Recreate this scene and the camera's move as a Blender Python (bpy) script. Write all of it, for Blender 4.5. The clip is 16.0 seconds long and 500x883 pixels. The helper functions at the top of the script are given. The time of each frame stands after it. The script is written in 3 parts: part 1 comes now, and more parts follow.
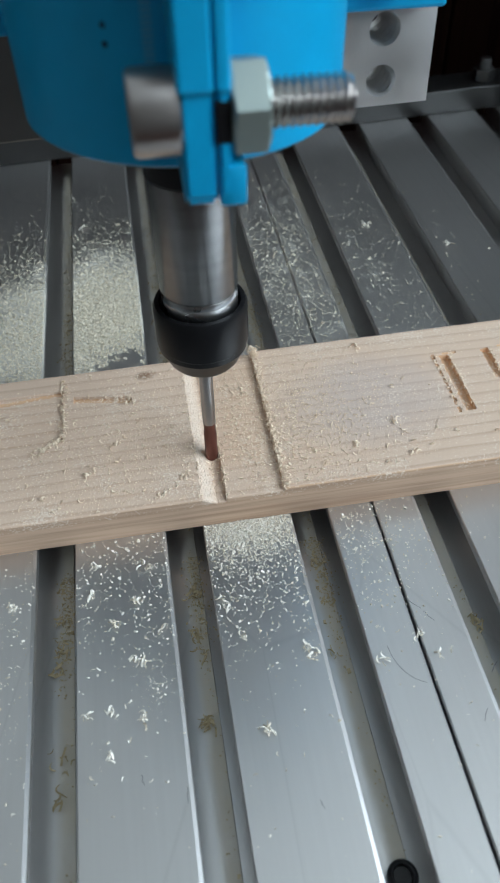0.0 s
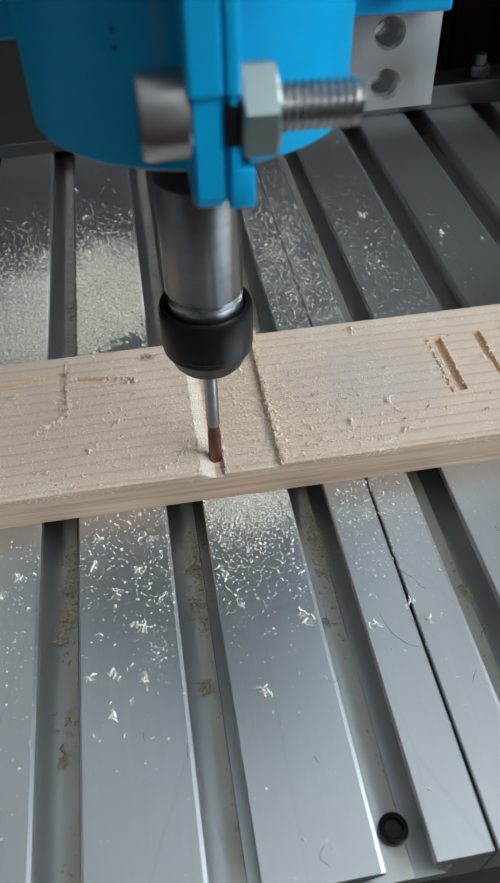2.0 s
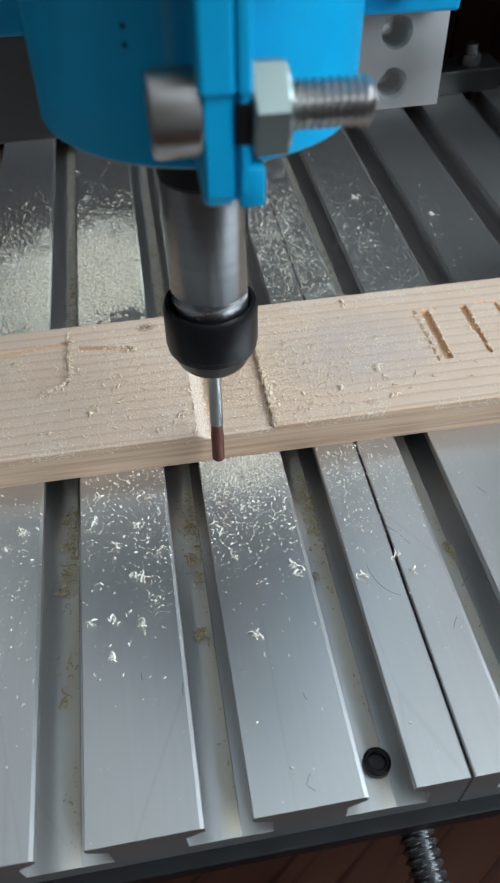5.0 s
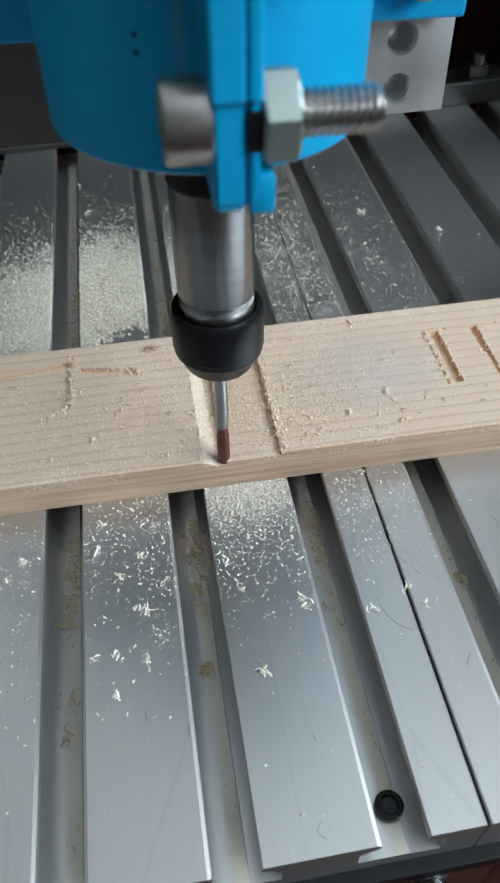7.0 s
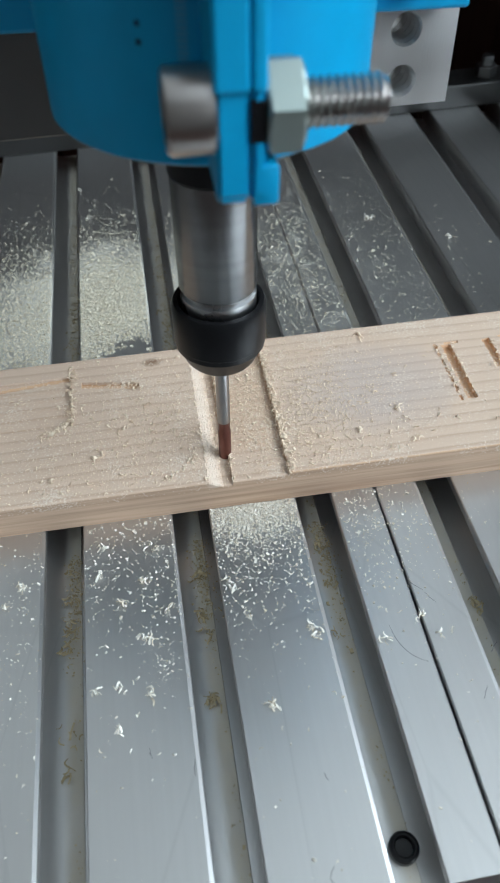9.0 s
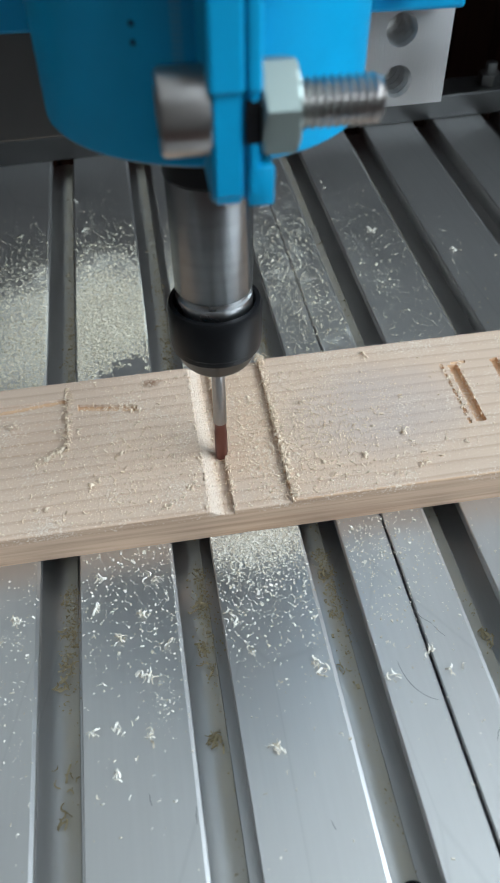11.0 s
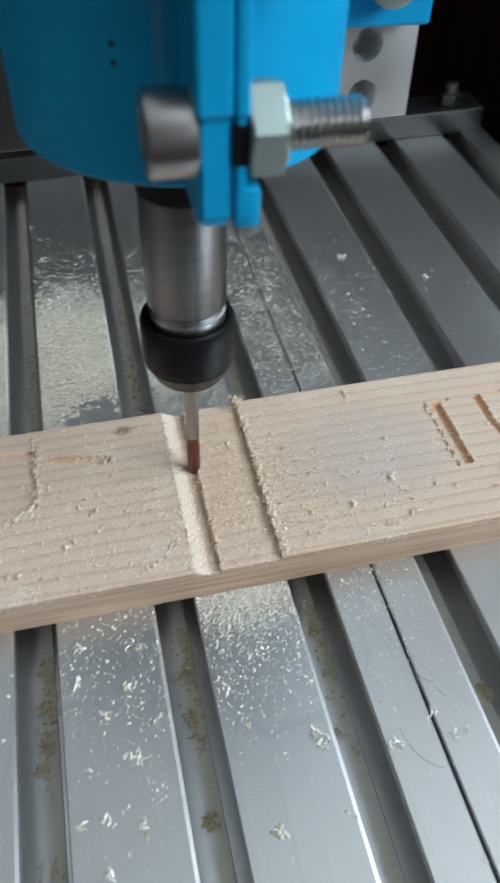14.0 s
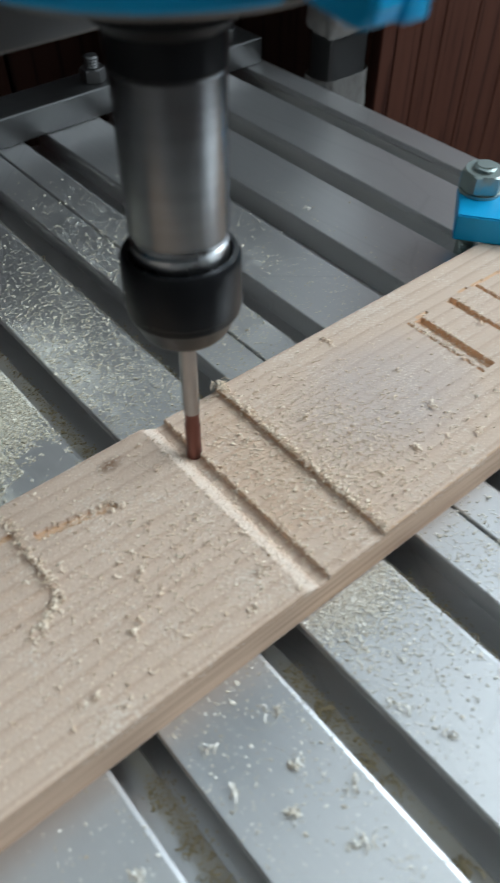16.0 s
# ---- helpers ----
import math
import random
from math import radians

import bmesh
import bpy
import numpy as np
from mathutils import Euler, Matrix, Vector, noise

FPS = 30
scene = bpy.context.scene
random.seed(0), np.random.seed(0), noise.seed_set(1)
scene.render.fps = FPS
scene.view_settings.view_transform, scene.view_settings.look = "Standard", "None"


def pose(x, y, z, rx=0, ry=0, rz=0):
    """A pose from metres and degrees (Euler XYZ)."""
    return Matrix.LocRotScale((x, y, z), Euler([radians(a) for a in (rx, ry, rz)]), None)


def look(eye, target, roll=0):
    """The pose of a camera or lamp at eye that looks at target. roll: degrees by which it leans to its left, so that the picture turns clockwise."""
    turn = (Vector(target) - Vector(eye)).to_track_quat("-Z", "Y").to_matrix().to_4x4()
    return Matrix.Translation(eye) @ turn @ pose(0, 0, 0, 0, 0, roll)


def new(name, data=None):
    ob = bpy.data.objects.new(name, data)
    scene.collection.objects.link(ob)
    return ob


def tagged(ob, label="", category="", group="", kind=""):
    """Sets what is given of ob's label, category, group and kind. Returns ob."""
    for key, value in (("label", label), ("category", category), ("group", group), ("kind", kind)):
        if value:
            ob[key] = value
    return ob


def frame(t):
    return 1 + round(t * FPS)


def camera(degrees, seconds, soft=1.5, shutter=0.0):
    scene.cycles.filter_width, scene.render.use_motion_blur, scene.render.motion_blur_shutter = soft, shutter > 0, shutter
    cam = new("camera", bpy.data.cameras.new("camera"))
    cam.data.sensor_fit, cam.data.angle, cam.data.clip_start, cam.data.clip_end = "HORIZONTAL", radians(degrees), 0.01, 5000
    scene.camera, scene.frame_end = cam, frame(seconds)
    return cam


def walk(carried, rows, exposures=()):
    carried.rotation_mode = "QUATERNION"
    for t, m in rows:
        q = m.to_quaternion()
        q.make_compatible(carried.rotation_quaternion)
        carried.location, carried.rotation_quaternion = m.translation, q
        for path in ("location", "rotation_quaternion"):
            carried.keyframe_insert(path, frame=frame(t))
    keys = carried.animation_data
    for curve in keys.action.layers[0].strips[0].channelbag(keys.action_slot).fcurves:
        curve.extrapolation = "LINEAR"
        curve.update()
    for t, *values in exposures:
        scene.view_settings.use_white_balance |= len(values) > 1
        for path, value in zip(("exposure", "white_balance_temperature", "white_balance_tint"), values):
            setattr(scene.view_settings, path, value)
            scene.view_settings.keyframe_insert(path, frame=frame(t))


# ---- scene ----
cam = camera(37.9, 16.0, soft=1.8, shutter=0.5)
cam.data.dof.use_dof = True
cam.data.dof.focus_distance = 0.172
cam.data.dof.aperture_fstop = 36.0
PATH = [
    (0, (0.00038, 0.00338, 0.14095), (0.01638, 0.13586, -0.00803), -3.59),
    (0.5, (0.00010, 0.00368, 0.14058), (0.01614, 0.13597, -0.00855), -3.54),
    (1, (0.00011, 0.00361, 0.14073), (0.01623, 0.13609, -0.00823), -3.53),
    (1.5, (-0.00035, 0.00325, 0.14144), (0.01583, 0.13618, -0.00711), -3.42),
    (2, (-0.00069, 0.00344, 0.14127), (0.01557, 0.13622, -0.00740), -3.37),
    (2.5, (-0.00152, 0.00372, 0.14108), (0.01504, 0.13622, -0.00781), -3.03),
    (3, (-0.00091, 0.00361, 0.14131), (0.01581, 0.13617, -0.00751), -3.13),
    (3.5, (-0.00095, 0.00384, 0.14115), (0.01592, 0.13617, -0.00787), -3.08),
    (4, (-0.00125, 0.00385, 0.14115), (0.01567, 0.13626, -0.00778), -2.98),
    (6.5, (-0.00216, 0.00378, 0.14159), (0.01479, 0.13626, -0.00728), -2.81),
    (7, (-0.00212, 0.00360, 0.14208), (0.01485, 0.13637, -0.00652), -2.85),
    (7.5, (-0.00232, 0.00379, 0.14164), (0.01462, 0.13624, -0.00725), -2.75),
    (8, (-0.00210, 0.00394, 0.14166), (0.01481, 0.13637, -0.00726), -2.84),
    (8.5, (-0.00222, 0.00400, 0.14155), (0.01474, 0.13636, -0.00742), -2.83),
    (9, (-0.00252, 0.00414, 0.14129), (0.01438, 0.13606, -0.00808), -2.80),
    (11.5, (-0.00218, 0.00442, 0.14120), (0.01548, 0.13625, -0.00815), -2.69),
    (12, (-0.00222, 0.00410, 0.14148), (0.01547, 0.13606, -0.00777), -2.70),
    (12.5, (-0.00273, 0.00444, 0.14080), (0.01513, 0.13604, -0.00874), -2.50),
    (13, (-0.00255, 0.00472, 0.14061), (0.01516, 0.13607, -0.00917), -2.59),
    (13.5, (-0.00223, 0.00436, 0.14137), (0.01608, 0.13622, -0.00789), -2.57),
    (14, (-0.00675, 0.00788, 0.14264), (0.02413, 0.13722, -0.00675), 0.10),
    (14.5, (-0.01331, 0.01634, 0.14277), (0.04277, 0.14030, -0.00382), 2.20),
    (15, (-0.02961, 0.02816, 0.12897), (0.04078, 0.13828, -0.02241), 0.55),
    (15.5, (-0.03936, 0.03364, 0.12378), (0.04729, 0.13333, -0.02640), -0.68),
    (16, (-0.04682, 0.04064, 0.11628), (0.04035, 0.14193, -0.03253), 0.40),
]
walk(cam, [(t, look(eye, target, roll)) for t, eye, target, roll in PATH], exposures=[(0.0, 0.02), (1.0, 0.02), (2.0, 0.0), (2.5, 0.02), (3.0, 0.16), (9.0, 0.18), (12.5, 0.15), (14.0, 0.06), (15.0, 0.0), (16.0, 0.02)])

MM = 0.001


# ---- world and lights ----
def build_world():
    world = bpy.data.worlds.new("sky")
    scene.world = world
    world.use_nodes = True
    nt = world.node_tree
    nt.nodes.clear()
    out = nt.nodes.new("ShaderNodeOutputWorld")
    bg = nt.nodes.new("ShaderNodeBackground")
    sky = nt.nodes.new("ShaderNodeTexSky")
    sky.sky_type = "NISHITA"
    sky.sun_disc = False
    sky.sun_elevation = radians(38)
    sky.sun_rotation = radians(120)
    bg.inputs["Strength"].default_value = 0.1
    nt.links.new(sky.outputs[0], bg.inputs["Color"])
    nt.links.new(bg.outputs[0], out.inputs["Surface"])


def window_lamp(name, eye, target, width, height, power, colour):
    data = bpy.data.lights.new(name, "AREA")
    data.shape = "RECTANGLE"
    data.size, data.size_y = width, height
    data.energy, data.color = power, colour
    ob = new(name, data)
    ob.matrix_world = look(eye, target)
    return ob


build_world()
WINDOW_LIGHT = window_lamp("window_light", (1.2, -0.5, 1.0), (-0.55, 0.12, 1.24), 1.65, 0.85, 41.0, (0.80, 0.95, 1.055))


# ---- materials ----
def material(name):
    m = bpy.data.materials.new(name)
    m.use_nodes = True
    nt = m.node_tree
    return m, nt, nt.nodes["Principled BSDF"]


def coords(nt, scale=(1, 1, 1), kind="Object"):
    tc = nt.nodes.new("ShaderNodeTexCoord")
    mp = nt.nodes.new("ShaderNodeMapping")
    mp.inputs["Scale"].default_value = scale
    nt.links.new(tc.outputs[kind], mp.inputs["Vector"])
    return mp.outputs["Vector"]


def noise_tex(nt, vec, scale, detail=4, rough=0.55, distort=0.0):
    n = nt.nodes.new("ShaderNodeTexNoise")
    n.inputs["Scale"].default_value = scale
    n.inputs["Detail"].default_value = detail
    n.inputs["Roughness"].default_value = rough
    n.inputs["Distortion"].default_value = distort
    nt.links.new(vec, n.inputs["Vector"])
    return n.outputs["Fac"]


def ramp(nt, fac, stops):
    r = nt.nodes.new("ShaderNodeValToRGB")
    el = r.color_ramp.elements
    while len(el) < len(stops):
        el.new(0.5)
    for e, (p, c) in zip(el, stops):
        e.position = p
        e.color = (*c, 1) if len(c) == 3 else c
    nt.links.new(fac, r.inputs["Fac"])
    return r.outputs["Color"]


def mapped(nt, fac, a, b, c, d):
    r = nt.nodes.new("ShaderNodeMapRange")
    for k, v in zip(("From Min", "From Max", "To Min", "To Max"), (a, b, c, d)):
        r.inputs[k].default_value = v
    nt.links.new(fac, r.inputs["Value"])
    return r.outputs["Result"]


def maths(nt, op, a, b=None):
    n = nt.nodes.new("ShaderNodeMath")
    n.operation = op
    for i, v in enumerate((a, b)):
        if v is None:
            continue
        if isinstance(v, (int, float)):
            n.inputs[i].default_value = v
        else:
            nt.links.new(v, n.inputs[i])
    return n.outputs[0]


def blend(nt, fac, a, b):
    n = nt.nodes.new("ShaderNodeMix")
    n.data_type = "RGBA"
    for sock, v in ((n.inputs["Factor"], fac), (n.inputs["A"], a), (n.inputs["B"], b)):
        if isinstance(v, (int, float)):
            sock.default_value = v
        elif isinstance(v, tuple):
            sock.default_value = (*v, 1)
        else:
            nt.links.new(v, sock)
    return n.outputs["Result"]


def bump(nt, bsdf, height, strength, distance):
    b = nt.nodes.new("ShaderNodeBump")
    b.inputs["Strength"].default_value = strength
    b.inputs["Distance"].default_value = distance
    nt.links.new(height, b.inputs["Height"])
    nt.links.new(b.outputs[0], bsdf.inputs["Normal"])


def metal(name, colour, rough, scale=(1, 1, 1), grain=600.0, vary=0.12, metallic=1.0, bumped=0.05):
    m, nt, bs = material(name)
    v = coords(nt, scale)
    f = noise_tex(nt, v, grain, 3)
    g = noise_tex(nt, coords(nt), 60.0, 3)
    dark = tuple(c * (1 - vary) for c in colour)
    light = tuple(min(1, c * (1 + vary)) for c in colour)
    nt.links.new(ramp(nt, maths(nt, "MULTIPLY_ADD", f, 0.5), [(0.15, dark), (0.4, light)]), bs.inputs["Base Color"])
    nt.links.new(mapped(nt, g, 0.3, 0.7, rough * 0.8, rough * 1.2), bs.inputs["Roughness"])
    bs.inputs["Metallic"].default_value = metallic
    bump(nt, bs, f, bumped, 0.0002)
    return m


def plastic(name, colour, rough=0.45, grain=900.0, layers=0.0):
    m, nt, bs = material(name)
    f = noise_tex(nt, coords(nt), grain * 0.05, 4)
    dark = tuple(c * 0.82 for c in colour)
    nt.links.new(ramp(nt, f, [(0.3, dark), (0.65, colour)]), bs.inputs["Base Color"])
    bs.inputs["Roughness"].default_value = rough
    bs.inputs["Specular IOR Level"].default_value = 0.35
    if layers:
        w = nt.nodes.new("ShaderNodeTexWave")
        w.bands_direction = "Z"
        w.inputs["Scale"].default_value = layers
        w.inputs["Distortion"].default_value = 0.4
        nt.links.new(coords(nt), w.inputs["Vector"])
        bump(nt, bs, w.outputs["Fac"], 0.12, 0.0001)
    else:
        bump(nt, bs, noise_tex(nt, coords(nt), grain, 3), 0.1, 0.0001)
    return m


def bed_material():
    """Anodised extrusion with sawdust lying on it in patches."""
    m, nt, bs = material("anodised_aluminium")
    v = coords(nt)
    streak = noise_tex(nt, coords(nt, (1.0, 0.03, 1.0)), 900.0, 3)
    cloud = noise_tex(nt, v, 22.0, 3)
    base = blend(nt, mapped(nt, streak, 0.3, 0.7, 0, 1), (0.60, 0.595, 0.59), (0.625, 0.62, 0.615))
    base = blend(nt, mapped(nt, cloud, 0.35, 0.7, 0, 0.5), base, (0.59, 0.575, 0.565))
    scratch = nt.nodes.new("ShaderNodeTexVoronoi")
    scratch.feature = "DISTANCE_TO_EDGE"
    scratch.inputs["Scale"].default_value = 28.0
    nt.links.new(coords(nt, (1.0, 0.35, 1.0)), scratch.inputs["Vector"])
    line = mapped(nt, scratch.outputs["Distance"], 0.0, 0.008, 0.12, 0.0)
    base = blend(nt, line, base, (0.3, 0.3, 0.3))
    # dust patches behind and before the board
    xyz = nt.nodes.new("ShaderNodeSeparateXYZ")
    nt.links.new(v, xyz.inputs[0])
    def spot(cx, cy, rx, ry):
        a = maths(nt, "DIVIDE", maths(nt, "SUBTRACT", xyz.outputs[0], cx), rx)
        b = maths(nt, "DIVIDE", maths(nt, "SUBTRACT", xyz.outputs[1], cy), ry)
        d = maths(nt, "ADD", maths(nt, "MULTIPLY", a, a), maths(nt, "MULTIPLY", b, b))
        return mapped(nt, d, 0.0, 1.0, 1.0, 0.0)
    area = maths(nt, "MAXIMUM", spot(-0.024, 0.188, 0.05, 0.05), maths(nt, "MULTIPLY", spot(0.042, 0.20, 0.05, 0.085), 0.45))
    area = maths(nt, "SUBTRACT", area, maths(nt, "MULTIPLY", spot(-0.012, 0.168, 0.016, 0.012), 1.0))
    fine = noise_tex(nt, v, 2600.0, 2, 0.9)
    mid = noise_tex(nt, v, 110.0, 5, 0.7)
    cover = maths(nt, "ADD", maths(nt, "MULTIPLY", area, 0.6), maths(nt, "MULTIPLY", mid, 0.75))
    dust = maths(nt, "MULTIPLY", mapped(nt, maths(nt, "ADD", cover, fine), 1.15, 1.45, 0.0, 0.75), mapped(nt, area, 0.05, 0.3, 0.0, 1.0))
    zed = mapped(nt, xyz.outputs[2], -0.0012, -0.0006, 0.0, 1.0)
    dust = maths(nt, "MULTIPLY", dust, zed)
    # tan dust settled on the floors of the slots; the lit strip there is painted with it
    across = maths(nt, "MULTIPLY", maths(nt, "FRACT", maths(nt, "DIVIDE", xyz.outputs[0], 0.03)), 0.03)
    across = maths(nt, "ADD", across, maths(nt, "MULTIPLY", maths(nt, "SUBTRACT", noise_tex(nt, v, 300.0, 4), 0.5), 0.0012))
    low = maths(nt, "MULTIPLY", mapped(nt, across, 0.0236, 0.0256, 0.0, 0.9), mapped(nt, noise_tex(nt, v, 160.0, 4), 0.34, 0.58, 0.6, 1.0))
    low = maths(nt, "MULTIPLY", low, mapped(nt, xyz.outputs[2], -0.0099, -0.0098, 1.0, 0.0))
    low = maths(nt, "MULTIPLY", low, mapped(nt, xyz.outputs[2], -0.01022, -0.01012, 0.0, 1.0))
    base = blend(nt, dust, base, (0.70, 0.68, 0.58))
    base = blend(nt, low, base, (0.60, 0.55, 0.46))
    nt.links.new(base, bs.inputs["Base Color"])
    cov = maths(nt, "MAXIMUM", dust, low)
    nt.links.new(mapped(nt, cov, 0.0, 1.0, 0.94, 0.0), bs.inputs["Metallic"])
    rough = mapped(nt, cloud, 0.3, 0.7, 0.345, 0.39)
    nt.links.new(maths(nt, "ADD", rough, maths(nt, "MULTIPLY", cov, 0.5)), bs.inputs["Roughness"])
    bump(nt, bs, streak, 0.01, 0.0002)
    return m


def pine_material():
    m, nt, bs = material("pine")
    v = coords(nt)
    wob = noise_tex(nt, coords(nt, (0.25, 1.0, 1.0)), 30.0, 3)
    xyz = nt.nodes.new("ShaderNodeSeparateXYZ")
    nt.links.new(v, xyz.inputs[0])
    yy = maths(nt, "ADD", xyz.outputs[1], maths(nt, "MULTIPLY", xyz.outputs[0], 0.02))
    yy = maths(nt, "ADD", yy, maths(nt, "MULTIPLY", wob, 0.006))
    yy = maths(nt, "ADD", yy, maths(nt, "MULTIPLY", xyz.outputs[2], 1.1))
    ring = maths(nt, "FRACT", maths(nt, "MULTIPLY", yy, 300.0))
    rings = ramp(nt, ring, [(0.0, (0.73, 0.56, 0.435)), (0.6, (0.71, 0.535, 0.41)), (0.88, (0.595, 0.415, 0.305)), (1.0, (0.72, 0.55, 0.425))])
    fibre = noise_tex(nt, coords(nt, (0.03, 1.0, 1.0)), 1800.0, 3)
    col = blend(nt, mapped(nt, fibre, 0.3, 0.7, 0.0, 0.35), rings, (0.66, 0.495, 0.375))
    big = noise_tex(nt, coords(nt, (0.4, 1, 1)), 26.0, 3)
    col = blend(nt, mapped(nt, big, 0.4, 0.7, 0.0, 0.3), col, (0.71, 0.515, 0.405))
    # a small dark knot
    a = maths(nt, "SUBTRACT", xyz.outputs[0], -0.0090)
    b = maths(nt, "SUBTRACT", xyz.outputs[1], 0.1486)
    d = maths(nt, "SQRT", maths(nt, "ADD", maths(nt, "MULTIPLY", a, a), maths(nt, "MULTIPLY", maths(nt, "MULTIPLY", b, b), 2.5)))
    d = maths(nt, "ADD", d, maths(nt, "MULTIPLY", noise_tex(nt, v, 900.0, 3), 0.0025))
    col = blend(nt, mapped(nt, d, 0.0020, 0.0046, 0.8, 0.0), col, (0.20, 0.10, 0.05))
    # bare orange wood in the older cuts, with their shade put into the colour
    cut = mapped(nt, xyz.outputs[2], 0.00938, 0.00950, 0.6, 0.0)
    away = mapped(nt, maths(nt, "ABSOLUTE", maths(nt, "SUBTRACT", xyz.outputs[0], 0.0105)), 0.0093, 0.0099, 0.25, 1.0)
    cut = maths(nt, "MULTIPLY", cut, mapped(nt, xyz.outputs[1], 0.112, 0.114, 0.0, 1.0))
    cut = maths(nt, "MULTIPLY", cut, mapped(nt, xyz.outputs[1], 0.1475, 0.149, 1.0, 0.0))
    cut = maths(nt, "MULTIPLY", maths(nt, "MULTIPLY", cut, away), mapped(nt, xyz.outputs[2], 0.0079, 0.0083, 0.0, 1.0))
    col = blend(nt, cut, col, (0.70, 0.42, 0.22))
    # fresh wood on the groove walls; the orange stands in for warm bounced light
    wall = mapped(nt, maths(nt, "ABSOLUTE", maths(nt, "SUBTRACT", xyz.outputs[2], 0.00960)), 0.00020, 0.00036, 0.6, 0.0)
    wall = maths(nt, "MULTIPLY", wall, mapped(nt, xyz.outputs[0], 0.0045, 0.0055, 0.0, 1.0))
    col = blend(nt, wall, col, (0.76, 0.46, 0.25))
    # a greyish stain beside the pocket
    a = maths(nt, "DIVIDE", maths(nt, "SUBTRACT", xyz.outputs[0], 0.046), 0.024)
    b = maths(nt, "DIVIDE", maths(nt, "SUBTRACT", xyz.outputs[1], 0.128), 0.017)
    d = maths(nt, "ADD", maths(nt, "MULTIPLY", a, a), maths(nt, "MULTIPLY", b, b))
    d = maths(nt, "ADD", d, maths(nt, "MULTIPLY", noise_tex(nt, v, 120.0, 4), 0.9))
    col = blend(nt, mapped(nt, d, 0.35, 1.6, 0.55, 0.0), col, (0.50, 0.44, 0.43))
    # the front face is blended to a darker brown with close grain
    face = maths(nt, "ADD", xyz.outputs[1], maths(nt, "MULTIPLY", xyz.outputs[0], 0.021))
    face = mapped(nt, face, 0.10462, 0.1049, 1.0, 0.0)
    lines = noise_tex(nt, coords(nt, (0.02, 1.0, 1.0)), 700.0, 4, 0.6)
    front_tone = blend(nt, mapped(nt, lines, 0.35, 0.62, 0.0, 1.0), (0.40, 0.25, 0.165), (0.64, 0.445, 0.315))
    col = blend(nt, maths(nt, "MULTIPLY", face, 0.75), col, front_tone)
    # pale sawdust clinging to the top
    fine = noise_tex(nt, v, 1700.0, 2, 0.7)
    mid = noise_tex(nt, v, 90.0, 3)
    dust = mapped(nt, maths(nt, "ADD", fine, maths(nt, "MULTIPLY", mid, 0.5)), 0.82, 0.95, 0.0, 0.8)
    dust = maths(nt, "MULTIPLY", dust, mapped(nt, xyz.outputs[2], 0.0070, 0.0078, 0.0, 1.0))
    side = maths(nt, "ABSOLUTE", maths(nt, "SUBTRACT", xyz.outputs[0], 0.0023))
    side = maths(nt, "ADD", side, maths(nt, "MULTIPLY", maths(nt, "SUBTRACT", fine, 0.5), 0.006))
    dust = maths(nt, "MAXIMUM", dust, maths(nt, "MULTIPLY", mapped(nt, side, 0.0003, 0.0019, 0.6, 0.0), mapped(nt, xyz.outputs[2], 0.0078, 0.0081, 0.0, 1.0)))
    col = blend(nt, dust, col, (0.84, 0.73, 0.62))
    nt.links.new(col, bs.inputs["Base Color"])
    bs.inputs["Roughness"].default_value = 0.8
    bs.inputs["Specular IOR Level"].default_value = 0.25
    bump(nt, bs, maths(nt, "ADD", maths(nt, "MULTIPLY", fibre, 0.3), dust), 0.3, 0.0002)
    return m


def dust_material(name, colour, dark):
    m, nt, bs = material(name)
    geo = nt.nodes.new("ShaderNodeNewGeometry")
    nt.links.new(ramp(nt, geo.outputs["Random Per Island"], [(0.0, dark), (0.5, colour), (1.0, tuple(min(1, c * 1.08) for c in colour))]), bs.inputs["Base Color"])
    bs.inputs["Roughness"].default_value = 0.85
    bs.inputs["Specular IOR Level"].default_value = 0.2
    return m


def wood_panel_material(name, gain, angle=0.0, scale=(1.0, 0.05, 1.0), gloss=0.5):
    m, nt, bs = material(name)
    tc = nt.nodes.new("ShaderNodeTexCoord")
    mp = nt.nodes.new("ShaderNodeMapping")
    mp.vector_type = "TEXTURE"
    mp.inputs["Rotation"].default_value = (0, 0, radians(angle))
    nt.links.new(tc.outputs["Object"], mp.inputs["Vector"])
    m2 = nt.nodes.new("ShaderNodeMapping")
    m2.inputs["Scale"].default_value = scale
    nt.links.new(mp.outputs["Vector"], m2.inputs["Vector"])
    f = noise_tex(nt, m2.outputs["Vector"], 130.0, 5, 0.6, 0.4)
    g = noise_tex(nt, coords(nt), 7.0, 3)
    sep = nt.nodes.new("ShaderNodeSeparateXYZ")
    nt.links.new(mp.outputs["Vector"], sep.inputs[0])
    band = maths(nt, "FRACT", maths(nt, "ADD", maths(nt, "MULTIPLY", sep.outputs[0], 85.0), maths(nt, "MULTIPLY", f, 0.5)))
    f = maths(nt, "MULTIPLY", f, mapped(nt, band, 0.0, 0.16, 0.55, 1.0))
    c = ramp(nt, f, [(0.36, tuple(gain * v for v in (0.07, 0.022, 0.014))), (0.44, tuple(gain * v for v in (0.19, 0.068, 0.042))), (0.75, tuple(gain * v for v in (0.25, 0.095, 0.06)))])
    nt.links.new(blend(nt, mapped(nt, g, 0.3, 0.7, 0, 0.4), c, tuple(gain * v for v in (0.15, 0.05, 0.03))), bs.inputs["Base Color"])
    bs.inputs["Roughness"].default_value = 0.65
    bs.inputs["Specular IOR Level"].default_value = gloss
    bump(nt, bs, f, 0.1, 0.001)
    return m


